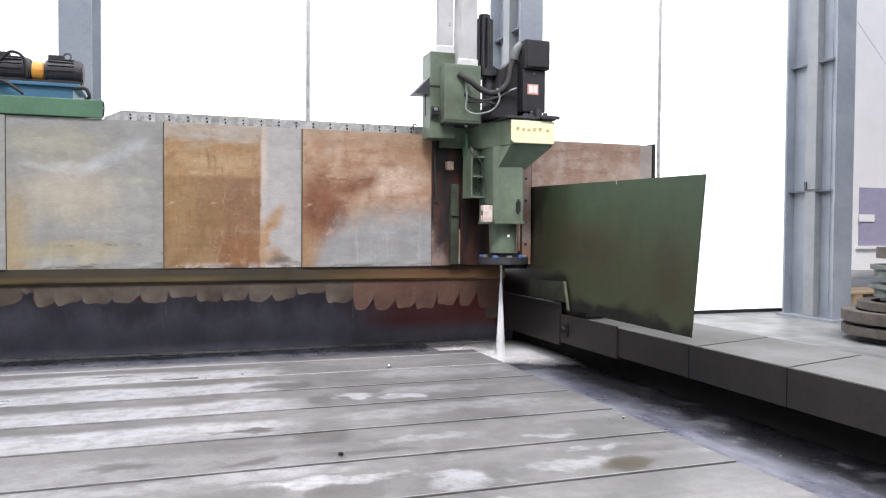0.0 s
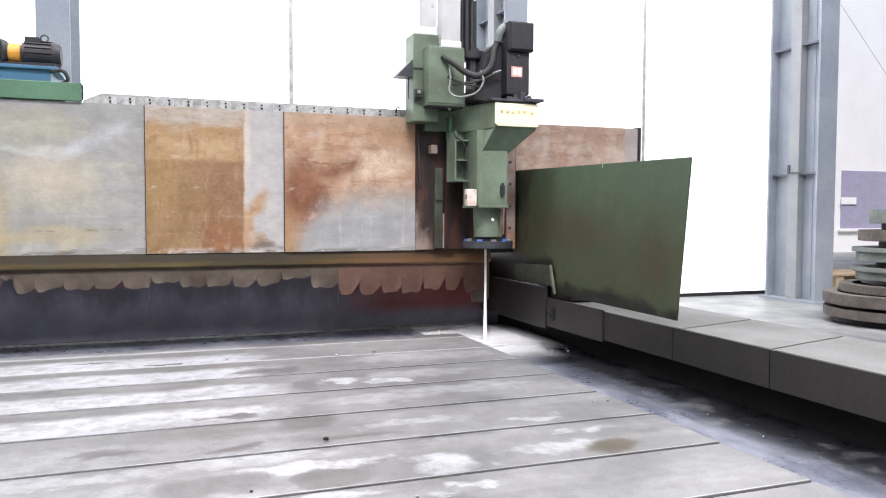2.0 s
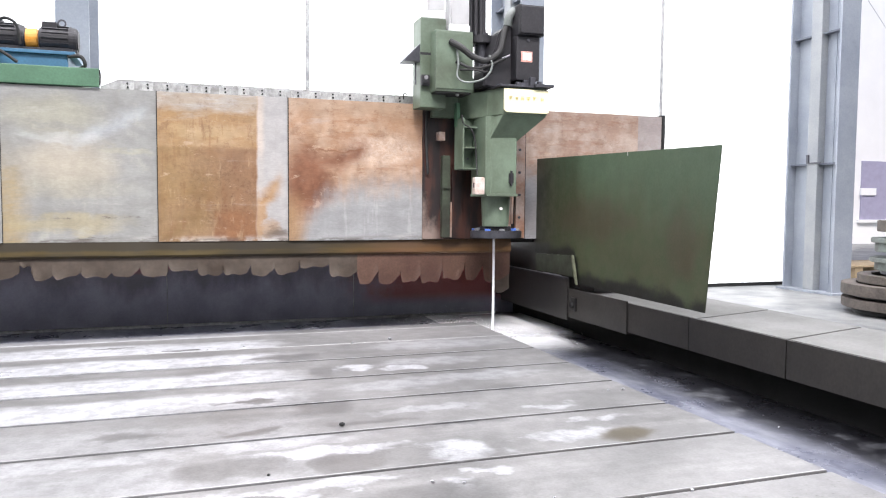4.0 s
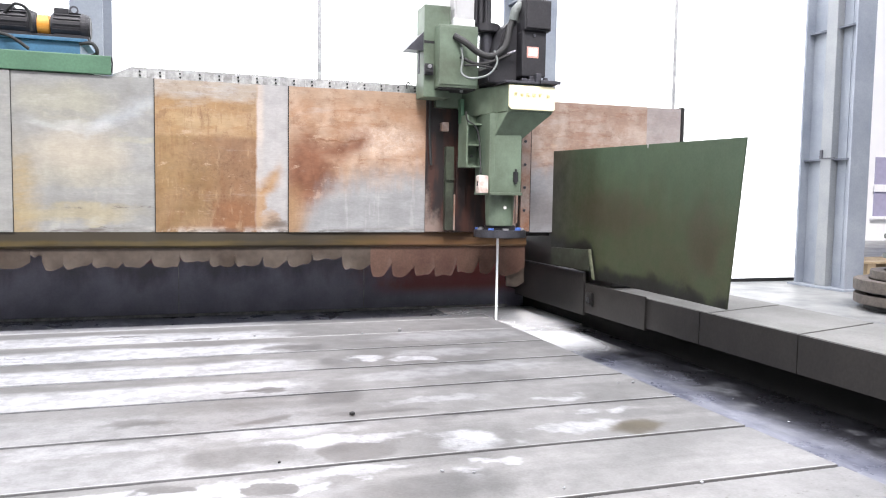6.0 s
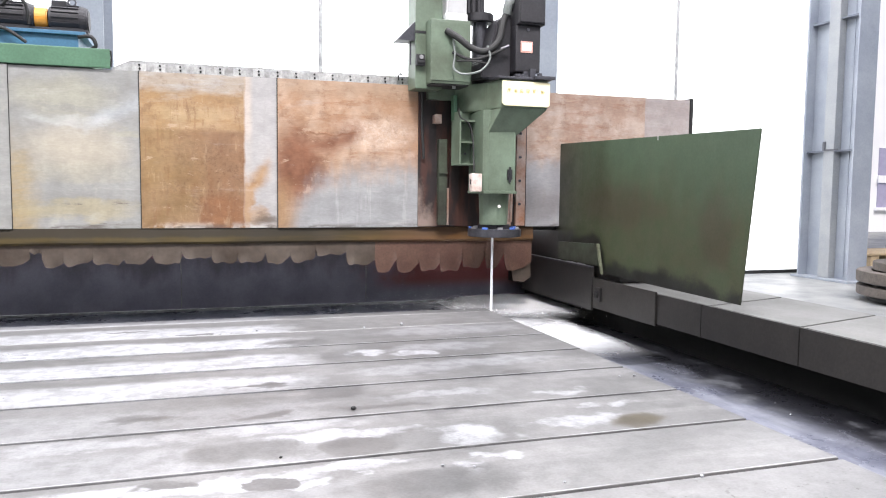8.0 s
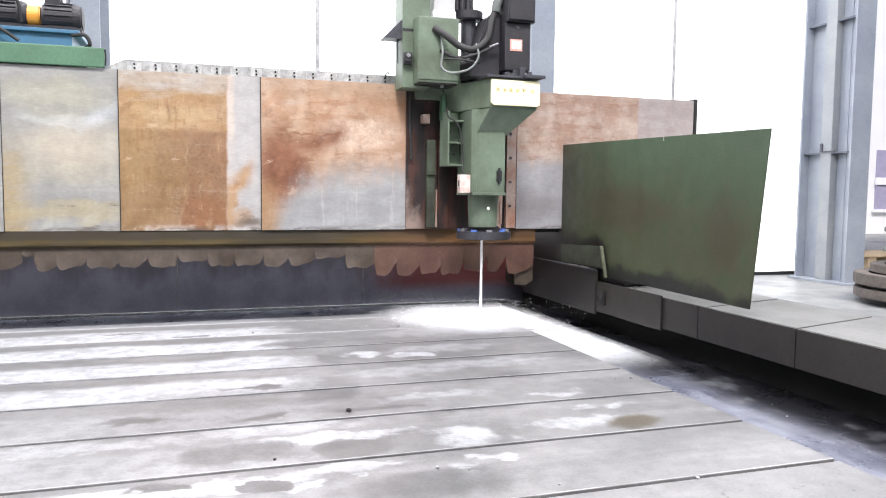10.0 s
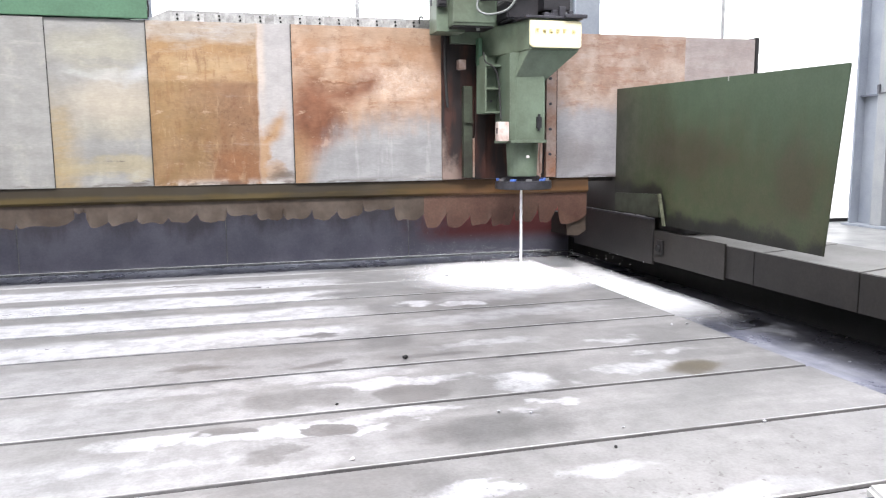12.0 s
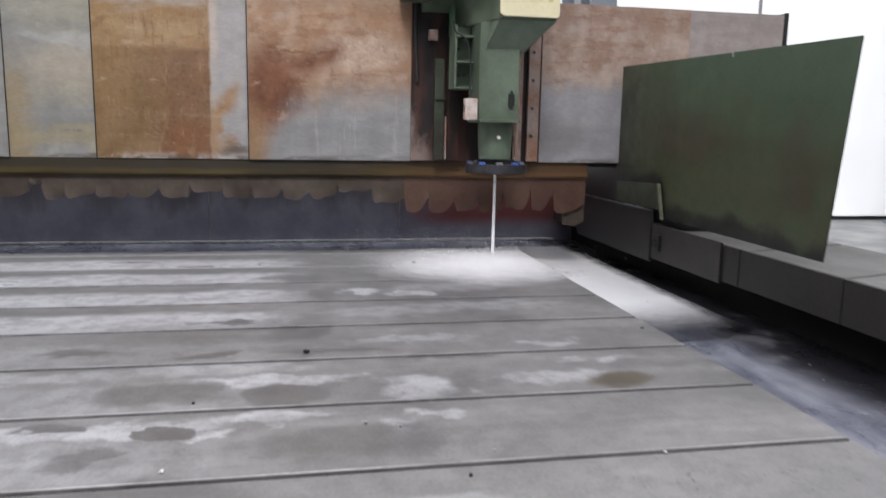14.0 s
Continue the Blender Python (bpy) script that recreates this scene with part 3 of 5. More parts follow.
M_WHITEBOX = mat("dirty_white_plastic", (0.68, 0.6, 0.55), 0.5, 0.0, 0.12, 20.0, 0.05, (0.45, 0.28, 0.22), 0.3)
M_WHITEBOX2 = mat("white_plastic", (0.5, 0.5, 0.49), 0.45, 0.0, 0.12, 14.0, 0.03)
M_LABEL = mat("red_label_print", (0.72, 0.36, 0.3), 0.5, 0.0, 0.05)
M_LABELW = mat("white_label_print", (0.85, 0.8, 0.78), 0.5, 0.0, 0.05)
M_BLUE = mat("blue_tank_paint", (0.065, 0.185, 0.31), 0.4, 0.0, 0.12, 6.0, 0.05)
M_BLUEGRIP = mat("blue_plastic", (0.1, 0.2, 0.6), 0.4, 0.0, 0.05)
M_ORANGE = mat("orange_paint", (0.75, 0.33, 0.04), 0.45, 0.0, 0.1)
M_STRIP = mat("pale_bolted_strip", (0.5, 0.5, 0.5), 0.55, 0.1, 0.15, 11.0, 0.1, (0.25, 0.245, 0.24), 0.5)
# pale colour for the light caught by the slots' far edges
M_SLOTGLINT = mat("slot_edge_highlight", (0.55, 0.55, 0.55), 0.4, 0.3, 0.2, 3.0, 0.05, (0.24, 0.235, 0.23), 0.5)
M_PLATE = mat("fixing_plate_zinc", (0.56, 0.56, 0.55), 0.5, 0.1, 0.2, 16.0, 0.05, (0.3, 0.3, 0.3), 0.5)
M_COL = mat("blue_grey_column_paint", (0.31, 0.335, 0.375), 0.5, 0.0, 0.08, 1.6, 0.03, (0.225, 0.25, 0.295), 0.45)
M_STIFF = mat("shaded_stiffener_paint", (0.15, 0.165, 0.2), 0.5, 0.0, 0.1, 2.0, 0.03, (0.09, 0.1, 0.13), 0.5)
M_COLBAR = mat("pale_grey_bar_paint", (0.3, 0.31, 0.315), 0.55, 0.0, 0.1, 2.0, 0.05, (0.225, 0.24, 0.26), 0.4)
M_RINGS = mat("weathered_cast_iron", (0.14, 0.117, 0.1), 0.75, 0.1, 0.25, 6.0, 0.25, (0.085, 0.072, 0.064), 0.5)
M_FLANGE = mat("grey_green_casting", (0.2, 0.23, 0.21), 0.7, 0.1, 0.15, 6.0, 0.2, (0.13, 0.13, 0.12), 0.4)
M_WOOD = mat("raw_pallet_wood", (0.5, 0.38, 0.24), 0.7, 0.0, 0.15, 4.0, 0.15, (0.38, 0.27, 0.16), 0.5)
M_WALLIN = mat("hall_wall_paint", (0.3, 0.31, 0.31), 0.7, 0.0, 0.05, 0.8, 0.03)
M_FACADE = mat("white_facade_render", (0.92, 0.92, 0.92), 0.8, 0.0, 0.03, 0.8, 0.05)
M_FACADEWIN = mat("violet_window_glass", (0.42, 0.4, 0.54), 0.15, 0.0, 0.05)


def water_material(name, edge="none"):
    """White foaming coolant, the trough flow's white also painting wall reflections; the layer thins out at its rim so
    that the ground shows through.
    """
    m, bs, g = blank(name)
    n, fine = g.noise(9, 6, 0.7), g.noise(60, 4)
    g.plug(g.mix(g.ramp(n, 0.35, 0.7), (0.97, 0.97, 0.98), (0.93, 0.935, 0.95)), bs.inputs["Base Color"])
    bs.inputs["Roughness"].default_value = 0.35
    bs.inputs["Specular IOR Level"].default_value = 0.7
    g.plug(g.bump(fine, 0.3), bs.inputs["Normal"])
    if edge == "round":
        d = g.math("SQRT", g.math("ADD", g.math("POWER", g.math("DIVIDE", g.x, 0.8), 2.0), g.math("POWER", g.math("DIVIDE", g.y, 0.42), 2.0)))
        d = g.math("ADD", d, g.math("MULTIPLY", g.math("SUBTRACT", n, 0.5), 0.5))
        g.plug(g.ramp(d, 0.1, 0.95, 1.0, 0.0), bs.inputs["Alpha"])
    elif edge == "table":
        d = g.math("SQRT", g.math("ADD", g.math("POWER", g.math("DIVIDE", g.x, 0.85), 2.0), g.math("POWER", g.math("DIVIDE", g.y, 0.8), 2.0)))
        d = g.math("ADD", d, g.math("MULTIPLY", g.math("SUBTRACT", g.noise(3.2, 6, 0.65), 0.5), 0.45))
        g.plug(g.ramp(d, 0.1, 1.08, 0.93, 0.0), bs.inputs["Alpha"])
    elif edge == "front":
        d = g.math("ADD", g.y, g.math("MULTIPLY", g.math("SUBTRACT", n, 0.5), 0.25))
        d = g.math("SUBTRACT", d, g.math("MULTIPLY", g.x, 0.12))
        g.plug(g.math("MULTIPLY", g.ramp(d, -0.7, 0.12), g.ramp(g.math("ADD", g.x, g.math("MULTIPLY", n, 0.15)), 0.86, 0.72, 0.2, 1.0)), bs.inputs["Alpha"])
    return m


def daylight_panel_material():
    """Backlit translucent wall sheet: its own emission stands in for the overcast daylight from behind."""
    m = bpy.data.materials.new("emissive_wall_sheet")
    m.use_nodes = True
    nt = m.node_tree
    bs = nt.nodes["Principled BSDF"]
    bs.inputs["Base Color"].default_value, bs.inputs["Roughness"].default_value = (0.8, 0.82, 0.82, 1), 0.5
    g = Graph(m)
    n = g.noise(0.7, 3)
    # the sheet itself glows, no light comes through it
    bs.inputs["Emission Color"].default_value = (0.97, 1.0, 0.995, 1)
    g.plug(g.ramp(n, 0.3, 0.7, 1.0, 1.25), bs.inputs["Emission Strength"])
    return m


M_FOAM = water_material("white_coolant_foam")
M_SPLASH = water_material("splashing_coolant", "round")
M_FLOW = water_material("flowing_coolant", "front")
M_SPREAD = water_material("spreading_coolant", "table")
M_DAYLIGHT = daylight_panel_material()


# ---- mesh helpers ----
def obj(name, bm, material, parent=None, label="", smooth=False):
    me = bpy.data.meshes.new(name)
    bm.normal_update()
    bm.to_mesh(me)
    bm.free()
    me.materials.append(material)
    if smooth:
        for p in me.polygons:
            p.use_smooth = True
        me.set_sharp_from_angle(angle=radians(40))
    ob = new(name, me)
    if parent is not None:
        ob.parent = parent
    if label:
        ob["label"] = label
    return ob


part = obj


def add_box(bm, lo, hi, bevel=0.0):
    r = bmesh.ops.create_cube(bm, size=1)
    c, s = [(a + b) / 2 for a, b in zip(lo, hi)], [b - a for a, b in zip(lo, hi)]
    for v in r["verts"]:
        v.co = Vector((v.co.x * s[0] + c[0], v.co.y * s[1] + c[1], v.co.z * s[2] + c[2]))
    if bevel:
        edges = {e for v in r["verts"] for e in v.link_edges}
        bmesh.ops.bevel(bm, geom=list(edges), offset=bevel, segments=2, affect="EDGES", profile=0.7)
    return bm


def boxes(*items):
    bm = bmesh.new()
    for it in items:
        add_box(bm, it[0], it[1], it[2] if len(it) > 2 else 0.0)
    return bm


def add_cyl(bm, a, b, r1, r2=None, n=24, bevel=0.0):
    a, b = Vector(a), Vector(b)
    m = Matrix.Translation((a + b) / 2) @ (b - a).to_track_quat("Z", "Y").to_matrix().to_4x4()
    res = bmesh.ops.create_cone(bm, cap_ends=True, segments=n, radius1=r1, radius2=r1 if r2 is None else r2, depth=(b - a).length, matrix=m)
    if bevel:
        caps = [e for e in {e for v in res["verts"] for e in v.link_edges} if any(len(f.verts) > 4 for f in e.link_faces)]
        bmesh.ops.bevel(bm, geom=caps, offset=bevel, segments=2, affect="EDGES")
    return bm


def cyl(a, b, r1, r2=None, n=24, bevel=0.0):
    return add_cyl(bmesh.new(), a, b, r1, r2, n, bevel)


def prism(points, axis, lo, hi, bevel=0.0):
    """A polygon (two coordinates) pushed along the third axis."""
    bm = bmesh.new()

    def at(p, d):
        return {"x": (d, p[0], p[1]), "y": (p[0], d, p[1]), "z": (p[0], p[1], d)}[axis]

    low = [bm.verts.new(at(p, lo)) for p in points]
    high = [bm.verts.new(at(p, hi)) for p in points]
    bm.faces.new(low)
    bm.faces.new(high)
    for i in range(len(points)):
        j = (i + 1) % len(points)
        bm.faces.new((low[i], low[j], high[j], high[i]))
    bmesh.ops.recalc_face_normals(bm, faces=bm.faces[:])
    if bevel:
        bmesh.ops.bevel(bm, geom=bm.edges[:], offset=bevel, segments=2, affect="EDGES")
    return bm


def tube(points, radius, n=10, steps=10):
    """A smooth hose through the points."""
    pts = [Vector(p) for p in points]
    pts = [pts[0] * 2 - pts[1]] + pts + [pts[-1] * 2 - pts[-2]]
    line = []
    for i in range(1, len(pts) - 2):
        p0, p1, p2, p3 = pts[i - 1 : i + 3]
        for k in range(steps):
            t = k / steps
            line.append(0.5 * (2 * p1 + (p2 - p0) * t + (2 * p0 - 5 * p1 + 4 * p2 - p3) * t * t + (3 * p1 - p0 - 3 * p2 + p3) * t**3))
    line.append(pts[-2])
    bm, rings = bmesh.new(), []
    for i, p in enumerate(line):
        d = (line[min(i + 1, len(line) - 1)] - line[max(i - 1, 0)]).normalized()
        q = d.to_track_quat("Z", "Y")
        rings.append([bm.verts.new(p + q @ Vector((radius * math.cos(a), radius * math.sin(a), 0))) for a in (2 * math.pi * k / n for k in range(n))])
    for r, s in zip(rings, rings[1:]):
        for k in range(n):
            bm.faces.new((r[k], r[(k + 1) % n], s[(k + 1) % n], s[k]))
    bm.faces.new(rings[0])
    bm.faces.new(rings[-1])
    bmesh.ops.recalc_face_normals(bm, faces=bm.faces[:])
    return bm


def ring_mesh(cx, cy, z0, z1, r_out, r_in, n=40, bevel=0.006):
    bm = bmesh.new()
    loops = []
    for r, z in ((r_in, z0), (r_out, z0), (r_out, z1), (r_in, z1)):
        loops.append([bm.verts.new((cx + r * math.cos(2 * math.pi * k / n), cy + r * math.sin(2 * math.pi * k / n), z)) for k in range(n)])
    for a in range(4):
        p, q = loops[a], loops[(a + 1) % 4]
        for k in range(n):
            bm.faces.new((p[k], p[(k + 1) % n], q[(k + 1) % n], q[k]))
    bmesh.ops.recalc_face_normals(bm, faces=bm.faces[:])
    if bevel:
        sharp = [e for e in bm.edges if e.calc_face_angle(0) > 1.0]
        bmesh.ops.bevel(bm, geom=sharp, offset=bevel, segments=2, affect="EDGES")
    return bm


def thing(name, at, label, category, kind="", group=""):
    e = new(name)
    e.location = at
    return tagged(e, label, category, group, kind)


FLOOR, PIT, RAILTOP = -0.2, -0.15, 0.262

# ---- hall ----
floor = tagged(obj("floor", boxes(((-16, -14, FLOOR - 0.3), (30, 30, FLOOR))), M_FLOOR), "pale worn concrete hall floor", "floor", kind="structure")
BACK = 6.9


def back_wall():
    """Sheets of translucent white wall between slim joints, standing on a dark sill."""
    wall = thing("wall_north", (0, BACK, FLOOR), "white translucent sheet wall, its daylight given as emission", "wall", "structure")
    seams = [-16, -12, -8.6, -5.7, -0.85, 3.98, 6.9]
    for a, b in zip(seams, seams[1:]):
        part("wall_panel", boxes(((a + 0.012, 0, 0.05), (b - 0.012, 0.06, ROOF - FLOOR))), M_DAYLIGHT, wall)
    for s in seams[1:-1]:
        part("joint_profile", boxes(((s - 0.024, -0.012, 0.05), (s + 0.024, 0.0, ROOF - FLOOR), 0.006)), M_PLATE, wall, "pale grey joint profile")
    part("sill", boxes(((-16, 0.0, 0.0), (6.9, 0.1, 0.05))), M_RUBBER, wall, "black rubber sill")
    return wall


back_wall()


def steel_column(x, y0, y1, w, label):
    """H-section: two flanges across, web along y, stiffeners between and a rib on the web."""
    col = thing("steel_column", (x, (y0 + y1) / 2, FLOOR), label, "column", group="hall columns")
    h, d = ROOF - FLOOR, (y1 - y0) / 2
    part("flange", boxes(((-w / 2, -d, 0.03), (w / 2, -d + 0.03, h), 0.004)), M_COL, col)
    part("flange", boxes(((-w / 2, d - 0.03, 0.03), (w / 2, d, h), 0.004)), M_COL, col)
    part("web", boxes(((-0.015, -d + 0.03, 0.03), (0.015, d - 0.03, h))), M_COL, col)
    part("rib", boxes(((-w * 0.42, -0.09, 0.03), (-0.015, 0.09, h), 0.01)), M_COLBAR, col, "pale grey bar on the web")
    for z in (1.72, 3.45, 5.2):
        part("stiffener", boxes(((-w / 2 + 0.05, -d + 0.03, z), (-0.015, d - 0.03, z + 0.022))), M_STIFF, col)
    part("base_plate", boxes(((-w / 2 - 0.06, -d - 0.06, 0), (w / 2 + 0.06, d + 0.06, 0.03), 0.004)), M_COL, col)
    part("web_seam", boxes(((-0.022, -d + 0.2, 0.03), (-0.0155, -d + 0.225, h))), M_COL, col, "vertical weld seam on the web")
    lever = part("lever", boxes(((-w * 0.42 - 0.02, 0.05, 1.74), (-w * 0.42, 0.09, 1.86), 0.006)), M_DARKSTEEL, col, "small dark lever")
    part("lever_arm", boxes(((-w * 0.42 - 0.018, -0.16, 1.738), (-w * 0.42 - 0.003, 0.05, 1.756), 0.003)), M_DARKSTEEL, lever)
    part("base_gusset", prism([(-d + 0.031, 0.03), (-d + 0.14, 0.03), (-d + 0.031, 0.2)], "x", -w * 0.35, -w * 0.35 + 0.02), M_COL, col)
    return col


steel_column(5.95, 5.62, 6.5, 0.31, "blue-grey painted steel column with stiffeners on concrete floor")
steel_column(1.43, 5.62, 6.5, 0.28, "blue-grey painted steel column before the white wall")
steel_column(-3.18, 5.62, 6.5, 0.28, "blue-grey painted steel column before the white wall")


# unseen roof, added to hold back the sky except at the assumed openings
def roof():
    bm = bmesh.new()
    ys = [-14.0]
    for x, y, w in sorted(ASSUMED_SKYLIGHTS, key=lambda s: s[1]):
        ys += [y - w / 2, y + w / 2]
    ys.append(BACK + 0.2)
    for a, b in zip(ys[::2], ys[1::2]):
        add_box(bm, (-16, a, ROOF), (30, b, ROOF + 0.2))
    for a, b in zip(ys[1::2], ys[2::2]):
        add_box(bm, (-16, a, ROOF), (-10.2, b, ROOF + 0.2))
        add_box(bm, (8.2, a, ROOF), (30, b, ROOF + 0.2))
    tagged(obj("ceiling", bm, M_WALLIN), "assumed sheet roof with skylight openings, out of view", "ceiling", kind="structure")


roof()
# unseen walls, added to close the hall and limit stray light
tagged(obj("wall_west", boxes(((-16.2, -14, FLOOR), (-16, BACK, ROOF))), M_WALLIN), "assumed hall wall, out of view", "wall", kind="structure")
tagged(obj("wall_south", boxes(((-16.2, -14.2, FLOOR), (30, -14, ROOF))), M_WALLIN), "assumed hall wall, out of view", "wall", kind="structure")
tagged(obj("wall_east", boxes(((30, -14.2, FLOOR), (30.2, BACK, ROOF))), M_WALLIN), "assumed hall wall, out of view", "wall", kind="structure")


def outside():
    """White building seen through the open bay beyond the column."""
    house = thing("white_building", (18, 16, FLOOR), "white rendered building with violet window outside", "building")
    part("wall", boxes(((-8, 0, 0), (12, 0.4, 9))), M_FACADE, house)
    win = part("window", boxes(((-0.5, -0.05, 0.75), (2.2, 0.0, 2.55))), M_FACADEWIN, house)
    part("window_frame", boxes(((-0.55, -0.09, 1.5), (0.05, -0.051, 1.72))), M_FACADE, win)
    part("window_sill", boxes(((-0.6, -0.1, 0.66), (2.3, 0.0, 0.75))), M_FACADE, house)


outside()


tagged(obj("overhead_cable", tube([(6.958, 6.4, 4.01), (14.797, 11.15, 2.918), (22.637, 15.99, 1.827)], 0.0035, 6), M_STRIP), "thin pale grey cable from the column to the white building", "cable")


# ---- machine table ----
SLOT = 0.5
EDGE = 0.0
NEAR, FAR = -1.5, 3.66


def machine_table():
    t = thing("machine_table", (0, 0, FLOOR), "long grey ground-steel machine table with cross slots, wet and stained", "machine table")
    part("table_body", boxes(((-6.5, NEAR + 0.01, 0.0), (-0.01, FAR - 0.01, -FLOOR - 0.14))), M_SLOT, t, "steel bed, near black for the shade in the slots")
    edges = [NEAR] + [k * SLOT for k in range(-2, 8)] + [FAR]
    for a, b in zip(edges, edges[1:]):
        lo, hi = a + (0.0105 if a > NEAR else 0), b - (0.0105 if b < FAR else 0)
        # object coordinates of a strip are those of the table, so that the stains run on
        part("table_strip", boxes(((-6.5, lo, -FLOOR - 0.145), (EDGE, hi, -FLOOR), 0.003)), M_TABLE, t)
        if a > NEAR:
            # added bar, its black stands in for shade down in the slot
            part("slot_shade_bar", prism([(a - 0.0103, -FLOOR - 0.035), (a + 0.0103, -FLOOR - 0.009), (a + 0.0103, -FLOOR - 0.139), (a - 0.0103, -FLOOR - 0.139)], "x", -6.5, EDGE - 0.006), M_SLOT, t, "black bar standing in for the shade inside the slot")
        if a > 2.6:
            part("slot_coolant", boxes(((-6.5, a - 0.0103, -FLOOR - 0.0085), (EDGE - 0.006, a + 0.0103, -FLOOR - 0.0008))), M_STRIP, t, "pale dried coolant filling the slot")
        elif a > NEAR:
            # added strip, paints the highlight on the far edge
            part("slot_glint", boxes(((-6.5, a + 0.0125, -FLOOR - 0.0002), (EDGE - 0.004, a + 0.0185, -FLOOR + 0.0007))), M_SLOTGLINT, t, "thin pale strip for the highlight along the slot's edge")
    return t


machine_table()

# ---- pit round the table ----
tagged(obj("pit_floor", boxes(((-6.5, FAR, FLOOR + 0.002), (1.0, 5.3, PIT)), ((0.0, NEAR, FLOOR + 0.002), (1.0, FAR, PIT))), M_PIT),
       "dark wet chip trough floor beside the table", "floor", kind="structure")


def pit_far_wall():
    w = thing("pit_wall_far", (0, 5.05, 0), "dark blue-grey painted steel pit wall with red stains", "wall", "structure")
    xs = [-6.5, -4.1, -2.39, -0.7, 0.98]
    for a, b in zip(xs, xs[1:]):
        part("wall_plate", boxes(((a + 0.0008, 0, PIT), (b - 0.0008, 0.03, 0.56))), M_PITWALL, w)
    part("backing", boxes(((-6.5, 0.03, PIT), (0.98, 0.06, 0.55))), M_PITWALL, w)
    for x in xs[1:-1]:
        part("weld_bead", tube([(x, -0.001, PIT + 0.03), (x + 0.002, -0.002, 0.1), (x - 0.001, -0.001, 0.36)], 0.004, 6, 4), M_STRIP, w, "pale weld bead between the plates")
    part("base_angle", boxes(((-6.5, -0.04, PIT), (0.79, 0.0, PIT + 0.02), 0.004)), M_STRIP, w, "pale steel angle along the pit wall base")
    return w


pit_far_wall()


def rail_bed():
    bed = thing("rail_bed", (0, 0, 0), "concrete rail bed with dirty steel side covers beside the trough", "rail bed", "structure")
    cuts = [NEAR - 1, 0.1, 1.07, 1.83, 3.3, 5.3]
    for a, b in zip(cuts, cuts[1:]):
        part("top_slab", prism([(0.8, a + 0.005), (1.55, a + (0.215 if a > NEAR else 0.005)), (1.55, b + 0.205), (0.8, b - 0.005)], "z", 0.18, RAILTOP, 0.006), M_SLAB, bed)
    # core coloured near black for the shade under the slab
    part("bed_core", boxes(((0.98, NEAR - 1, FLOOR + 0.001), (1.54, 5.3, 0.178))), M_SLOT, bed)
    cuts = [NEAR - 1, -0.1, 1.07, 1.9, 3.0, 5.3]
    for a, b in zip(cuts, cuts[1:]):
        part("side_cover", boxes(((0.79, a + 0.004, 0.05), (0.799, b - 0.004, RAILTOP - 0.002), 0.002)), M_COVER, bed)
    return bed


rail_bed()


# ---- gantry ----
gantry = thing("gantry", (0, 0, 0), "moving gantry of a large grinding machine with rusted cover sheets", "gantry machine")
BEAMY, Z0, Z1 = 4.3, 0.655, 1.815
part("beam", boxes(((-6.6, 4.345, 0.658), (2.14, 5.25, 1.8), 0.01)), M_GREEN, gantry, "green painted crossbeam")
part("end_cap", boxes(((2.125, 4.285, 0.66), (2.15, 5.27, 1.83), 0.004)), M_RUBBER, gantry, "black end plate of the beam")
part("beam_leg", boxes(((0.84, 3.3, RAILTOP + 0.01), (1.66, 5.2, 0.679), 0.01)), M_APRON, gantry, "black gantry foot on the rail bed")
part("beam_leg", boxes(((-6.6, 3.6, FLOOR), (-6.52, 5.2, 0.679), 0.01)), M_GREEN, gantry, "green gantry foot")


def cover_sheet(name, width, y, kind, mname, label, parent, x):
    bm = boxes(((0, 0, 0), (width, 0.006, Z1 - Z0), 0.002))
    add_box(bm, (0.0, 0.006, Z1 - Z0 - 0.008), (width, 0.03, Z1 - Z0))
    ob = part(name, bm, sheet_material(mname, kind), parent, label)
    ob.location = (x, y, Z0)
    # added black strip, draws the shade in the gap between sheets
    part("seam_shade", boxes(((-0.003, -0.004, 0.0), (0.003, 0.012, Z1 - Z0))), M_RUBBER, ob, "black strip standing in for the gap's shade at the seam")
    return ob


carriage = part("carriage", boxes(((-0.16, 4.27, Z0 + 0.005), (0.81, 4.34, 1.86), 0.004)), M_RUSTRED, gantry, "dark rust-stained slide plate")
cover_sheet("cover_sheet", 1.6, 4.292, "plain", "grey_sheet_end", "grey galvanised cover sheet", gantry, -5.1)
cover_sheet("cover_sheet", 1.35, 4.306, "plain", "grey_sheet", "grey galvanised cover sheet with pale stains", gantry, -3.5)
sheet_ochre = cover_sheet("cover_sheet", 1.2, 4.298, "ochre", "ochre_sheet", "ochre rusted cover sheet with a bare grey strip", gantry, -2.39)
cover_sheet("cover_sheet", 1.14, 4.286, "diagonal", "orange_sheet", "cover sheet rusted orange above, grey below", carriage, -1.30)
cover_sheet("cover_sheet", 1.17, 4.286, "pink", "pinkish_sheet", "pinkish rusted cover sheet, grey at the bottom", carriage, 0.81)
cover_sheet("cover_sheet", 1.0, 4.3, "faded", "pinkish_sheet_far_end", "pinkish grey cover sheet at the beam's end", gantry, 1.12)


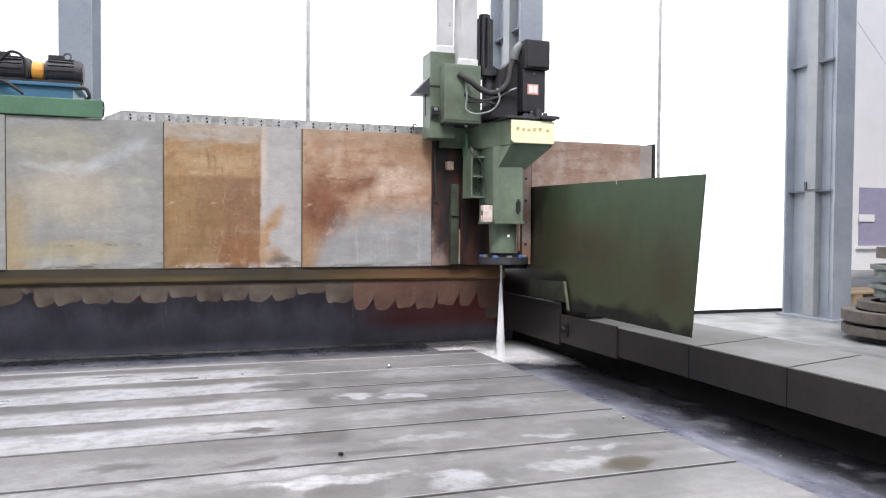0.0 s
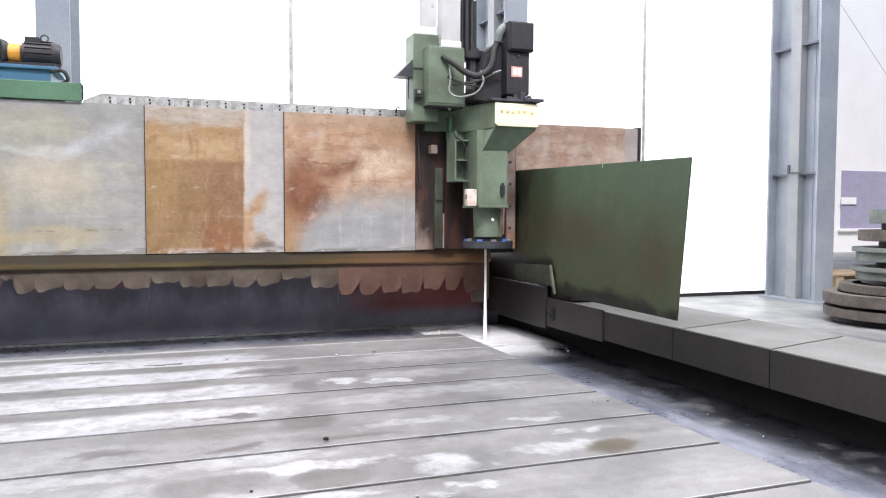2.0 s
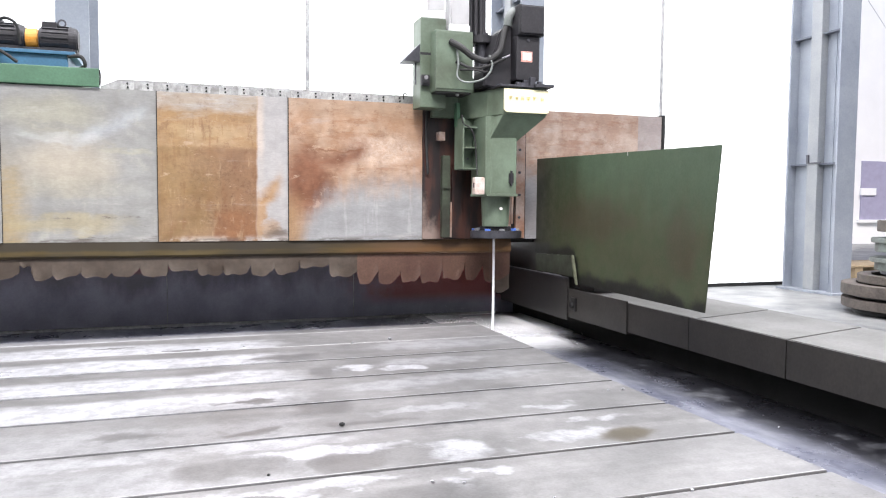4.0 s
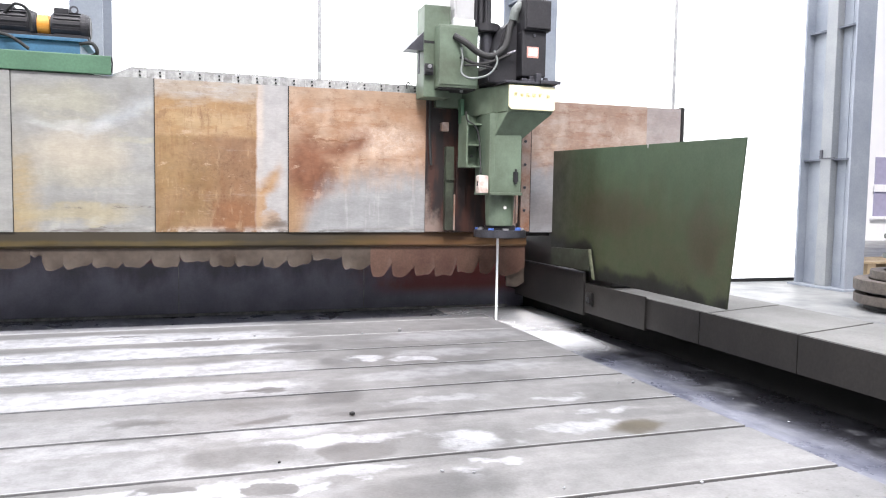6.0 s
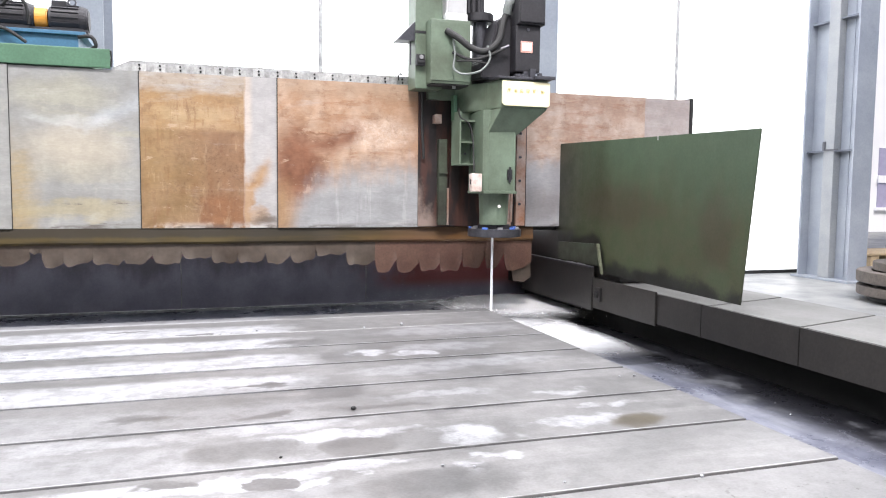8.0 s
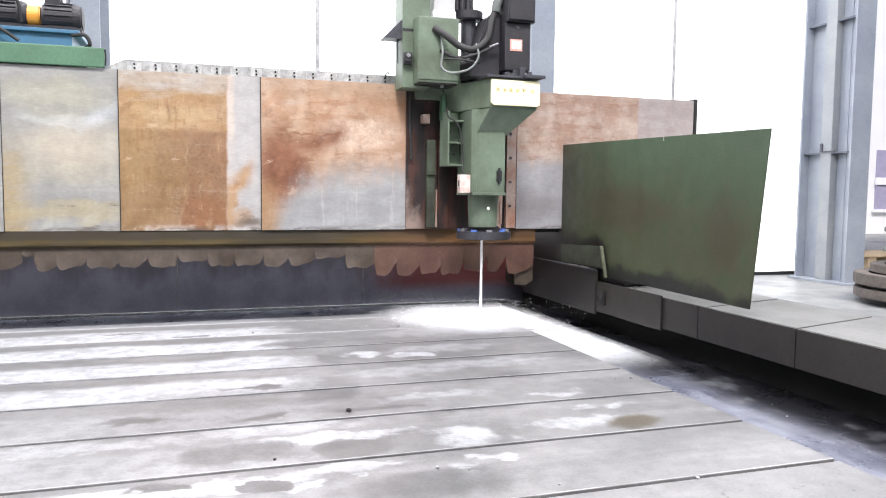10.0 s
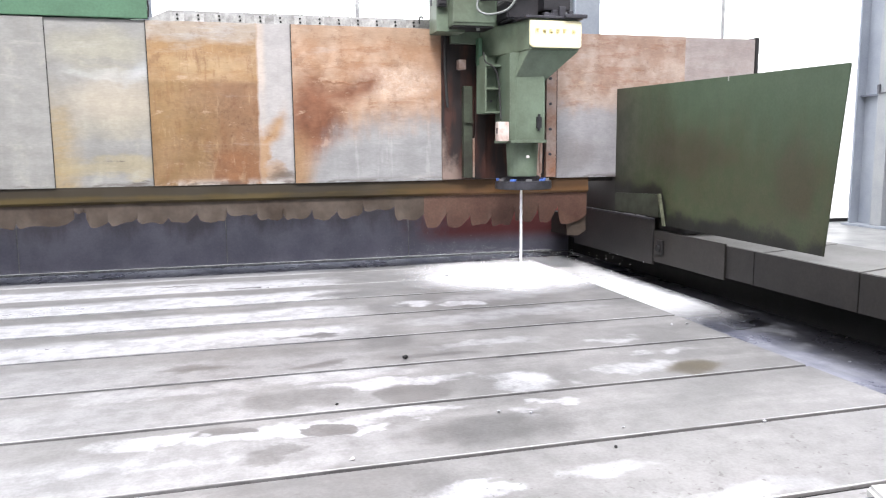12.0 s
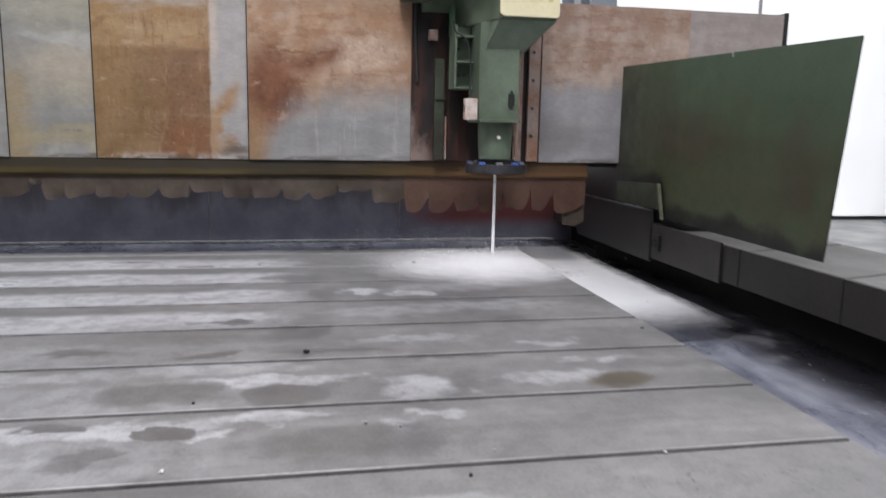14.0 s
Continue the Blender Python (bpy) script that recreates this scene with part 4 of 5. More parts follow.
def bolted_strip():
    """Pale rail along the beam's top with a plate and two bolts at each fixing."""
    st = part("top_strip", prism([(-2.83, Z1), (-2.83, 1.845), (-2.7, 1.905), (0.05, 1.897), (0.05, Z1)], "y", 4.4, 4.44, 0.003), M_STRIP, gantry, "pale bolted strip on the beam")
    x, k, rng = -2.64, 0, random.Random(12)
    while x < 0.0:
        part("fixing_plate", boxes(((x - rng.uniform(0.04, 0.06), 4.3985, 1.822 + rng.uniform(0, 0.012)), (x + rng.uniform(0.03, 0.058), 4.4, 1.894 - rng.uniform(0, 0.01)), 0.0006)), M_PLATE, st)
        part("bolt", add_cyl(cyl((x, 4.39, 1.874), (x, 4.399, 1.874), 0.008, n=8), (x + 0.002, 4.39, 1.846), (x + 0.002, 4.399, 1.846), 0.008, n=8), M_RUBBER, st)
        x += 0.145
    return st


bolted_strip()

# yellow lower rail and the ragged skirt
part("lower_rail", prism([(4.3, 0.55), (4.318, 0.532), (4.36, 0.532), (4.36, 0.655), (4.308, 0.655)], "x", -6.5, 0.56), M_YELLOW, gantry, "stained yellow lower rail")
part("rail_cover", boxes(((-6.5, 4.34, 0.62), (0.8, 4.9, 0.656))), M_APRON, gantry)


def flap_mesh(x, w, low, notch, gaps, rng):
    """One hanging flap: straight above, torn up at each side, the lower edge wavy and curled outwards."""
    bm = bmesh.new()
    cols, n = [], 22
    lift, bend = rng.uniform(-0.012, 0.012), rng.uniform(0.0, 0.03)
    side = rng.choice((-1, 1))
    for k in range(n + 1):
        u = k / n
        z = low + lift * (2 * u - 1) + 0.007 * math.sin(9 * u + x * 7) + rng.uniform(-0.003, 0.003)
        for d, gap in zip((u * w, (1 - u) * w), gaps):
            z += notch * max(0.0, 1 - d / gap) ** 1.4
        curl = bend * max(0.0, (u if side > 0 else 1 - u) * 2 - 1) + 0.006 * math.sin(6.28 * u)
        rows = []
        for f, out in ((0.0, 0.0), (0.45, 0.002), (0.75, 0.25), (1.0, 1.0)):
            h = 0.535 + (z - 0.535) * f
            rows.append((bm.verts.new((x + u * w, 4.33 - curl * out, h)), bm.verts.new((x + u * w, 4.336 - curl * out, h))))
        cols.append(rows)
    for p, q in zip(cols, cols[1:]):
        for i in range(3):
            for side_of in (0, 1):
                bm.faces.new((p[i][side_of], q[i][side_of], q[i + 1][side_of], p[i + 1][side_of]))
        bm.faces.new((p[3][0], q[3][0], q[3][1], p[3][1]))
        bm.faces.new((p[0][0], q[0][0], q[0][1], p[0][1]))
    for c in (cols[0], cols[-1]):
        for i in range(3):
            bm.faces.new((c[i][0], c[i + 1][0], c[i + 1][1], c[i][1]))
    bmesh.ops.recalc_face_normals(bm, faces=bm.faces[:])
    return bm


def skirt():
    """Hanging rubber flaps side by side; one is torn away square, two have worn short."""
    rng = random.Random(4)
    joints = [-6.5 + 0.21 * k for k in range(14)] + [-3.4, -3.32, -3.18, -2.98, -2.77, -2.57, -2.36, -2.14, -1.95, -1.73, -1.54, -1.34, -1.09, -0.85, -0.67, -0.47, -0.29, -0.09, 0.12, 0.3, 0.56]
    for a, b in zip(joints, joints[1:]):
        right = a > -1.1
        low = rng.uniform(0.262, 0.305) if a > -0.9 else 0.345 if right else rng.uniform(0.368, 0.388)
        if a in (-3.4, -2.36):
            low = 0.475 if a == -3.4 else 0.42
        if a == -1.34:
            low = 0.43
        notch, gaps = (rng.uniform(0.07, 0.12), (rng.uniform(0.01, 0.03), rng.uniform(0.04, 0.1))) if a > -0.9 else (rng.uniform(0.025, 0.06), (rng.uniform(0.01, 0.035), rng.uniform(0.02, 0.08)))
        if b - a < 0.1:
            notch = 0.0
        part("skirt_flap", flap_mesh(a, b - a, low, notch, gaps, rng), M_SKIRTRED if a > -0.9 else M_SKIRT, gantry, smooth=True)
    part("skirt_flap", prism([(0.36, 0.5), (0.56, 0.5), (0.57, 0.2), (0.5, 0.16), (0.4, 0.17)], "y", 4.36, 4.368), M_SKIRT, gantry, "grey-brown longer rubber flap at the end")



skirt()

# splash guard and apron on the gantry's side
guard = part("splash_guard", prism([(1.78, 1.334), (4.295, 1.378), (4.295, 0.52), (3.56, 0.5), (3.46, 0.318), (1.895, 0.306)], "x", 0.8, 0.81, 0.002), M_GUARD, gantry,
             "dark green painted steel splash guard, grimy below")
part("edge_notch", boxes(((0.797, 2.79, 1.325), (0.8, 2.8, 1.352))), M_STRIP, guard, "pale scratch at the top edge")
part("guard_rib", boxes(((0.81, 1.9, 1.3), (0.84, 4.28, 1.33), 0.003), ((0.81, 4.2, 0.5), (0.84, 4.25, 1.3), 0.003)), M_GREEN, guard)
part("guard_bracket", prism([(3.55, 0.375), (4.24, 0.375), (4.24, 0.525), (3.55, 0.55)], "x", 0.775, 0.799, 0.004), M_STRIPGREEN, gantry, "dirty green bracket under the guard")
part("guard_strut", prism([(3.44, 0.32), (3.465, 0.32), (3.545, 0.555), (3.515, 0.555)], "x", 0.755, 0.774, 0.003), M_STRUT, gantry, "pale green strut")
part("apron", boxes(((0.765, 3.61, 0.01), (0.785, 5.0, 0.358), 0.003)), M_APRON, gantry, "oily black apron plate")
part("apron_lip", boxes(((0.735, 3.6, 0.356), (0.774, 4.8, 0.368), 0.003)), M_DARKSTEEL, gantry, "worn bright lip of the apron")
part("way_cover", boxes(((0.776, 2.73, 0.035), (0.789, 3.605, 0.275), 0.003)), M_COVER, gantry, "sliding steel way cover")
latch = part("cover_latch", boxes(((0.755, 3.46, 0.1), (0.776, 3.54, 0.21), 0.006)), M_APRON, gantry, "oily black latch block")
part("latch_knob", cyl((0.735, 3.5, 0.15), (0.756, 3.5, 0.15), 0.026, n=16, bevel=0.004), M_RUBBER, latch, "round black knob")
rng_crumbs = random.Random(8)
for _ in range(16):
    y = 3.7 + rng_crumbs.random() ** 1.5 * 0.9
    r = rng_crumbs.uniform(0.004, 0.009)
    part("crumb", boxes(((0.745, y - r, 0.367), (0.745 + 2 * r, y + r * 1.4, 0.367 + r), 0.001)), M_STEEL, gantry, "bright grinding crumb on the lip")

# pump set on the beam's left part
part("pump_base", boxes(((-6.5, 4.28, 1.822), (-2.83, 4.33, 1.958), 0.008)), M_GREENL, gantry, "light green base channel")
part("base_edge", tube([(-2.826, 4.3, 1.95), (-2.822, 4.3, 1.9), (-2.826, 4.3, 1.835)], 0.006), M_RUBBER, gantry, "black edge trim")
part("pump_shelf", boxes(((-6.5, 4.33, 1.8), (-2.95, 5.0, 1.955))), M_GREENL, gantry, "green shelf under the pump set")


def pump_unit():
    tank = part("oil_tank", boxes(((-4.0, 4.4, 1.96), (-3.05, 4.85, 2.06), 0.01), ((-4.05, 4.37, 2.06), (-3.0, 4.88, 2.085), 0.004)), M_BLUE, gantry, "blue oil tank")
    for x0, x1, r in ((-3.25, -3.0, 0.097), (-3.62, -3.36, 0.097)):
        mo = part("pump_motor", cyl((x0, 4.5, 2.185), (x1, 4.5, 2.185), r, n=28, bevel=0.012), M_BLACK, gantry, "black pump motor")
        for k in range(16):
            a = 2 * math.pi * k / 16
            fin = part("cooling_fin", boxes(((x0 + 0.02, -0.004, r - 0.01), (x1 - 0.05, 0.004, r + 0.01), 0.002)), M_BLACK, mo)
            fin.matrix_local = pose(0, 4.5, 2.185, math.degrees(a), 0, 0)
        part("fan_cowl", cyl((x1 - 0.05, 4.5, 2.185), (x1 + 0.015, 4.5, 2.185), r + 0.012, r - 0.01, 28, 0.01), M_BLACK, mo)
        part("terminal_box", boxes(((x0 + 0.02, 4.44, 2.26), (x0 + 0.12, 4.56, 2.31), 0.005)), M_BLACK, mo)
        part("motor_foot", boxes(((x0 + 0.02, 4.42, 2.085), (x1 - 0.02, 4.58, 2.115))), M_BLACK, mo)
    part("motor_bed", boxes(((-4.0, 4.43, 2.085), (-2.99, 4.57, 2.112), 0.004)), M_BLACK, tank, "black mounting rail under the motors")
    part("coupling", cyl((-3.35, 4.5, 2.185), (-3.26, 4.5, 2.185), 0.075, n=24, bevel=0.008), M_ORANGE, tank, "orange pump coupling")
    part("hose", tube([(-3.05, 4.39, 2.05), (-2.96, 4.36, 2.05), (-2.93, 4.36, 1.99), (-2.97, 4.4, 1.965)], 0.014), M_RUBBER, tank, "black hose")
    part("hose", tube([(-3.55, 4.42, 2.24), (-3.47, 4.38, 2.3), (-3.39, 4.38, 2.26), (-3.37, 4.4, 2.12)], 0.011), M_RUBBER, tank, "black hose")
    part("hose", tube([(-3.62, 4.38, 2.09), (-3.5, 4.33, 2.06), (-3.38, 4.34, 1.98)], 0.012), M_RUBBER, tank, "black hose")
    part("eye_bolt", ring_mesh(0, 0, -0.008, 0.008, 0.032, 0.02, 16, 0), M_DARKSTEEL, tank).matrix_local = pose(-3.1, 4.5, 2.312, 90, 0, 0)


pump_unit()

# ---- carriage details ----
part("slide_strip", boxes(((0.0, 4.21, Z0 + 0.02), (0.07, 4.27, 1.38), 0.004), ((0.0, 4.19, 1.1), (0.07, 4.21, 1.115))), M_STRIPGREEN, carriage, "green slide strip")
part("slide_strip", boxes(((0.078, 4.225, Z0 + 0.02), (0.092, 4.27, 0.98), 0.002)), M_RUSTPALE, carriage, "pale worn slide edge")
part("slide_rail", boxes(((0.1, 4.24, Z0 + 0.01), (0.19, 4.27, 1.3), 0.003)), M_RUSTRED, carriage, "brown rusted slide strip")
part("slide_rail", boxes(((0.6, 4.24, Z0 + 0.01), (0.66, 4.27, 1.75), 0.003)), M_RUSTPALE, carriage, "pale rusted edge strip")
part("slide_rail", boxes(((0.7, 4.23, Z0 + 0.01), (0.785, 4.27, 1.8), 0.003)), M_RUSTPALE, carriage, "pale rusted edge strip")
for z in (0.85, 1.05, 1.25, 1.45, 1.62):
    part("bolt", cyl((0.73, 4.218, z), (0.73, 4.23, z), 0.012, n=8), M_DARKSTEEL, carriage)
part("carriage_head", boxes(((-0.1, 4.2, 1.7), (0.55, 4.268, 2.05), 0.006)), M_GREEN, carriage, "green upper slide plate")
part("junction_box", boxes(((-0.045, 4.19, 1.505), (0.015, 4.27, 1.58), 0.01)), M_RUSTPALE, carriage, "small dirty white box")
part("drip_seal", tube([(-0.13, 4.255, 1.84), (-0.135, 4.25, 1.5), (-0.12, 4.25, 1.22)], 0.012), M_RUBBER, carriage, "black hanging hose")
part("hook", tube([(-0.31, 4.36, 1.86), (-0.31, 4.36, 1.9), (-0.295, 4.36, 1.915), (-0.28, 4.36, 1.9)], 0.005), M_RUBBER, carriage)

# ---- spindle head, slides on the carriage ----
head = part("spindle_head", prism([(0.12, 4.19), (0.17, 4.1), (0.267, 3.85), (0.31, 3.62), (0.69, 3.62), (0.72, 4.0), (0.74, 4.19)], "z", 1.68, 1.9, 0.008), M_GREEN, gantry, "green spindle head casting")
part("top_plate", boxes(((0.27, 3.6, 1.9), (0.71, 4.1, 1.918), 0.004)), M_DARKSTEEL, head, "dark steel top plate")
for lo, hi in (((0.56, 3.575, 1.905), (0.73, 3.6, 1.93)), ((0.53, 3.602, 1.918), (0.575, 3.64, 1.985)), ((0.6, 3.602, 1.918), (0.63, 3.635, 1.955)), ((0.41, 3.602, 1.918), (0.45, 3.635, 1.94))):
    part("plate_lug", boxes((lo, hi, 0.004)), M_DARKSTEEL, head, "dark steel lug")
sign = part("name_sign", prism([(0.305, 1.72), (0.33, 1.698), (0.68, 1.698), (0.7, 1.71), (0.7, 1.875), (0.69, 1.885), (0.305, 1.885)], "y", 3.605, 3.618, 0.003), M_SIGN, head, "cream sign with unreadable yellow letters")
rng_sign = random.Random(5)
for k in range(6):
    x = 0.345 + k * 0.052 + (0.018 if k > 4 else 0)
    glyph = bmesh.new()
    for _ in range(4):
        a, b = rng_sign.uniform(0, 0.022), rng_sign.uniform(0, 0.024)
        add_box(glyph, (x + a * 0.3, 3.602, 1.8 + b), (x + 0.02 + a * 0.5, 3.605, 1.805 + b))
        add_box(glyph, (x + a, 3.6015, 1.796 + b * 0.3), (x + a + 0.005, 3.6045, 1.815 + b * 0.5))
    part("letter_bar", glyph, M_SIGNINK, sign)


def overhang():
    """Tapered underside from the casting's front edge back to the ram."""
    bm = bmesh.new()
    top = [bm.verts.new(p) for p in ((0.31, 3.63, 1.682), (0.69, 3.63, 1.682), (0.72, 3.98, 1.682), (0.25, 3.98, 1.682))]
    low = [bm.verts.new(p) for p in ((0.25, 3.765, 1.49), (0.5, 3.765, 1.49), (0.52, 3.98, 1.45), (0.23, 3.98, 1.45))]
    bm.faces.new(top)
    bm.faces.new(low)
    for i in range(4):
        j = (i + 1) % 4
        bm.faces.new((top[i], top[j], low[j], low[i]))
    bmesh.ops.recalc_face_normals(bm, faces=bm.faces[:])
    bmesh.ops.bevel(bm, geom=bm.edges[:], offset=0.004, segments=2, affect="EDGES")
    return bm


part("gusset", overhang(), M_GREEN, head)
part("ram", prism([(0.225, 3.79), (0.26, 3.755), (0.48, 3.75), (0.49, 3.76), (0.49, 4.12), (0.225, 4.12)], "z", 1.045, 1.68, 0.006), M_GREEN, head, "green spindle ram")
part("ram_foot", boxes(((0.22, 3.742, 1.03), (0.498, 4.12, 1.052), 0.005)), M_GREEN, head)
side = part("side_bracket", boxes(((0.09, 3.96, 1.255), (0.104, 4.17, 1.68), 0.004), ((0.104, 4.09, 1.255), (0.225, 4.17, 1.68), 0.003), ((0.104, 3.975, 1.255), (0.224, 4.1, 1.268), 0.003),
                                  ((0.104, 3.975, 1.43), (0.224, 4.1, 1.443), 0.003), ((0.104, 3.975, 1.6), (0.224, 4.1, 1.613), 0.003)), M_GREEN, head, "green ribbed side bracket")
part("cable", tube([(0.075, 3.95, 1.7), (0.09, 3.945, 1.63), (0.15, 3.94, 1.59), (0.185, 3.93, 1.5), (0.19, 3.9, 1.3), (0.17, 3.83, 1.2)], 0.006), M_RUBBER, head, "thin black cable")
part("clip_bracket", boxes(((0.085, 4.1, 1.62), (0.115, 4.17, 1.82), 0.005)), M_GREENL, head, "light green bracket")
for x, z in ((0.14, 1.35), (0.14, 1.53), (0.18, 1.35)):
    part("bolt", cyl((x, 4.078, z), (x, 4.09, z), 0.01, n=8), M_DARKSTEEL, head)
part("spindle_housing", cyl((0.38, 3.94, 0.78), (0.38, 3.94, 1.03), 0.112, 0.122, 28, 0.004), M_GREEN, head, "green spindle housing")
part("wheel_collar", cyl((0.4, 3.98, 0.745), (0.4, 3.98, 0.78), 0.13, n=28), M_BLACK, head)
wheel = part("grinding_wheel", cyl((0.405, 3.98, 0.682), (0.405, 3.98, 0.745), 0.217, n=48, bevel=0.006), M_DARKSTEEL, head, "dark disc-shaped grinding wheel")
for a in range(10):
    c, s = math.cos(a * 0.628 + 0.2), math.sin(a * 0.628 + 0.2)
    clamp = part("wheel_clamp", boxes(((-0.022, -0.012, 0), (0.022, 0.012, 0.016), 0.003)), M_STEEL if a % 2 else M_BLUEGRIP, wheel, "bright clamp" if a % 2 else "blue clamp")
    clamp.matrix_local = pose(0.4 + 0.19 * c, 3.98 + 0.19 * s, 0.745, 0, 0, math.degrees(a * 0.628 + 0.2) + 90)
switch = part("switch_box", boxes(((0.125, 3.76, 1.045), (0.21, 3.83, 1.185), 0.012)), M_WHITEBOX, head, "small dirty white switch box")
part("box_gap", boxes(((0.123, 3.775, 1.1), (0.127, 3.8, 1.14))), M_BLACK, switch, "dark opening")
part("oil_cup", boxes(((0.415, 3.735, 1.14), (0.455, 3.75, 1.22), 0.004), ((0.427, 3.73, 1.12), (0.442, 3.745, 1.24), 0.003)), M_BLACK, head, "black sight glass")
part("indicator", cyl((0.37, 3.79, 0.93), (0.37, 3.8, 0.93), 0.012, n=12), M_LABELW, head)
part("side_pipe", tube([(0.54, 3.95, 1.6), (0.54, 3.95, 1.2), (0.535, 3.95, 0.8)], 0.012), M_RUSTPALE, head, "thin pipe")

motor = part("spindle_motor", boxes(((0.44, 3.68, 1.97), (0.645, 3.96, 2.325), 0.012), ((0.47, 3.72, 1.918), (0.615, 3.89, 1.97))), M_BLACK, head, "black spindle motor")
part("terminal_box", boxes(((0.445, 3.65, 2.325), (0.67, 3.9, 2.565), 0.01), ((0.457, 3.636, 2.338), (0.66, 3.65, 2.553), 0.006)), M_BLACK, head, "black terminal box")
part("gland", cyl((0.54, 3.672, 2.29), (0.54, 3.68, 2.29), 0.012, n=10), M_DARKSTEEL, motor)
part("motor_label", boxes(((0.48, 3.675, 2.115), (0.578, 3.68, 2.2))), M_LABEL, motor, "red and white label")
part("label_mark", boxes(((0.492, 3.671, 2.128), (0.527, 3.675, 2.188)), ((0.534, 3.671, 2.128), (0.566, 3.675, 2.188))), M_LABELW, motor, "white label marks")
part("drive_housing", prism([(0.2, 1.918), (0.2, 2.05), (0.27, 2.15), (0.33, 2.36), (0.4, 2.42), (0.44, 2.42), (0.44, 1.918)], "y", 3.78, 4.02, 0.01), M_BLACK, head, "black slanted drive housing")
part("motor_foot", boxes(((0.5, 3.66, 1.918), (0.56, 3.7, 1.97), 0.004), ((0.46, 3.63, 1.918), (0.68, 3.66, 1.94), 0.003)), M_DARKSTEEL, head)

cabinet = part("connection_box", boxes(((-0.174, 3.9, 1.88), (0.148, 4.15, 2.37), 0.01)), M_GREEN, head, "green connection box")
part("box_lid", boxes(((-0.172, 3.892, 1.9), (0.146, 3.9, 2.35), 0.004)), M_GREEN, cabinet)
part("rubber_gasket", boxes(((-0.165, 3.91, 1.868), (0.14, 4.14, 1.88))), M_RUBBER, cabinet, "black rubber gasket")
part("gland", cyl((0.03, 3.94, 1.85), (0.03, 3.94, 1.87), 0.014, n=10), M_STEEL, cabinet)
part("rear_box", boxes(((-0.26, 4.03, 1.76), (-0.04, 4.25, 2.49), 0.008)), M_GREEN, carriage, "green rear box")
part("box_seam", boxes(((-0.262, 4.027, 2.185), (-0.17, 4.031, 2.205))), M_BLACK, carriage, "dark seam")
part("box_shelf", prism([(-0.4, 2.13), (-0.25, 2.285), (-0.25, 2.13)], "y", 4.05, 4.2), M_DARKSTEEL, carriage, "dark triangular bracket")
part("box_rod", boxes(((-0.285, 4.1, 1.95), (-0.275, 4.11, 2.14))), M_DARKSTEEL, carriage)
part("valve", boxes(((-0.262, 3.99, 1.93), (-0.19, 4.03, 2.02), 0.012), ((-0.25, 3.98, 1.95), (-0.2, 3.99, 1.97), 0.004)), M_BLACK, carriage, "black valve")
part("valve_cap", cyl((-0.225, 3.975, 1.995), (-0.225, 3.99, 1.995), 0.016, n=12), M_STEEL, carriage, "bright valve cap")
for x0, x1, y0, z, holder in ((-0.2, -0.035, 4.08, 2.49, carriage), (-0.03, 0.15, 3.99, 2.37, head)):
    colm = part("balance_column", prism([(x0 + 0.012, z), (x1, z), (x1, 4.6), (x0 + 0.03, 4.6)], "y", y0, y0 + 0.15, 0.012), M_CHROME, holder, "bright steel guide column")
    part("column_foot", boxes(((x0, y0 - 0.006, z), (x1 + 0.004, y0 + 0.15, z + 0.07), 0.008)), M_CHROMEB, colm, "polished bright foot")
cylinder = part("hydraulic_cylinder", cyl((0.235, 4.05, 2.36), (0.235, 4.05, 2.84), 0.045, n=20, bevel=0.01), M_BLACK, carriage, "black hydraulic cylinder")
for a in range(8):
    c, s = math.cos(a * 0.7854 + 0.3), math.sin(a * 0.7854 + 0.3)
    part("tie_rod", cyl((0.235 + 0.058 * c, 4.05 + 0.058 * s, 2.37), (0.235 + 0.058 * c, 4.05 + 0.058 * s, 2.8), 0.02, n=10), M_BLACK, cylinder)
part("cylinder_cap", cyl((0.235, 4.05, 2.8), (0.235, 4.05, 2.845), 0.05, n=20, bevel=0.006), M_BLACK, cylinder)
part("cylinder_flange", cyl((0.28, 4.05, 2.3), (0.28, 4.05, 2.37), 0.112, n=28, bevel=0.008), M_BLACK, cylinder)
part("cylinder_base", cyl((0.28, 4.05, 1.9), (0.28, 4.05, 2.4), 0.06, n=20), M_DARKSTEEL, head)
part("hose", tube([(-0.05, 3.89, 2.28), (0.02, 3.82, 2.22), (0.12, 3.78, 2.14), (0.22, 3.75, 2.12), (0.32, 3.74, 2.2), (0.37, 3.77, 2.36), (0.43, 3.8, 2.48)], 0.026, 12), M_RUBBER, head, "thick black corrugated hose")
part("hose", tube([(0.0, 3.89, 2.12), (0.1, 3.8, 2.06), (0.2, 3.74, 2.07), (0.36, 3.72, 2.14)], 0.012), M_RUBBER, head, "black hose")
part("hose", tube([(0.02, 3.85, 2.05), (0.12, 3.76, 2.04), (0.26, 3.74, 2.02)], 0.008), M_RUBBER, head, "black hose")
part("hose", tube([(0.0, 3.885, 2.24), (0.005, 3.85, 2.1), (-0.005, 3.84, 1.99), (0.06, 3.8, 1.945), (0.18, 3.74, 1.97), (0.245, 3.72, 2.06), (0.23, 3.74, 2.16)], 0.0085), M_COVERHOSE, head, "grey looped hose")
part("elbow_fitting", tube([(0.4, 3.78, 2.42), (0.41, 3.76, 2.49), (0.455, 3.76, 2.54)], 0.036, 12), M_COVERHOSE, head, "grey conduit elbow")
part("coupling_nut", cyl((0.34, 3.735, 2.14), (0.4, 3.72, 2.165), 0.012, n=8), M_DARKSTEEL, head, "dark hose fitting")

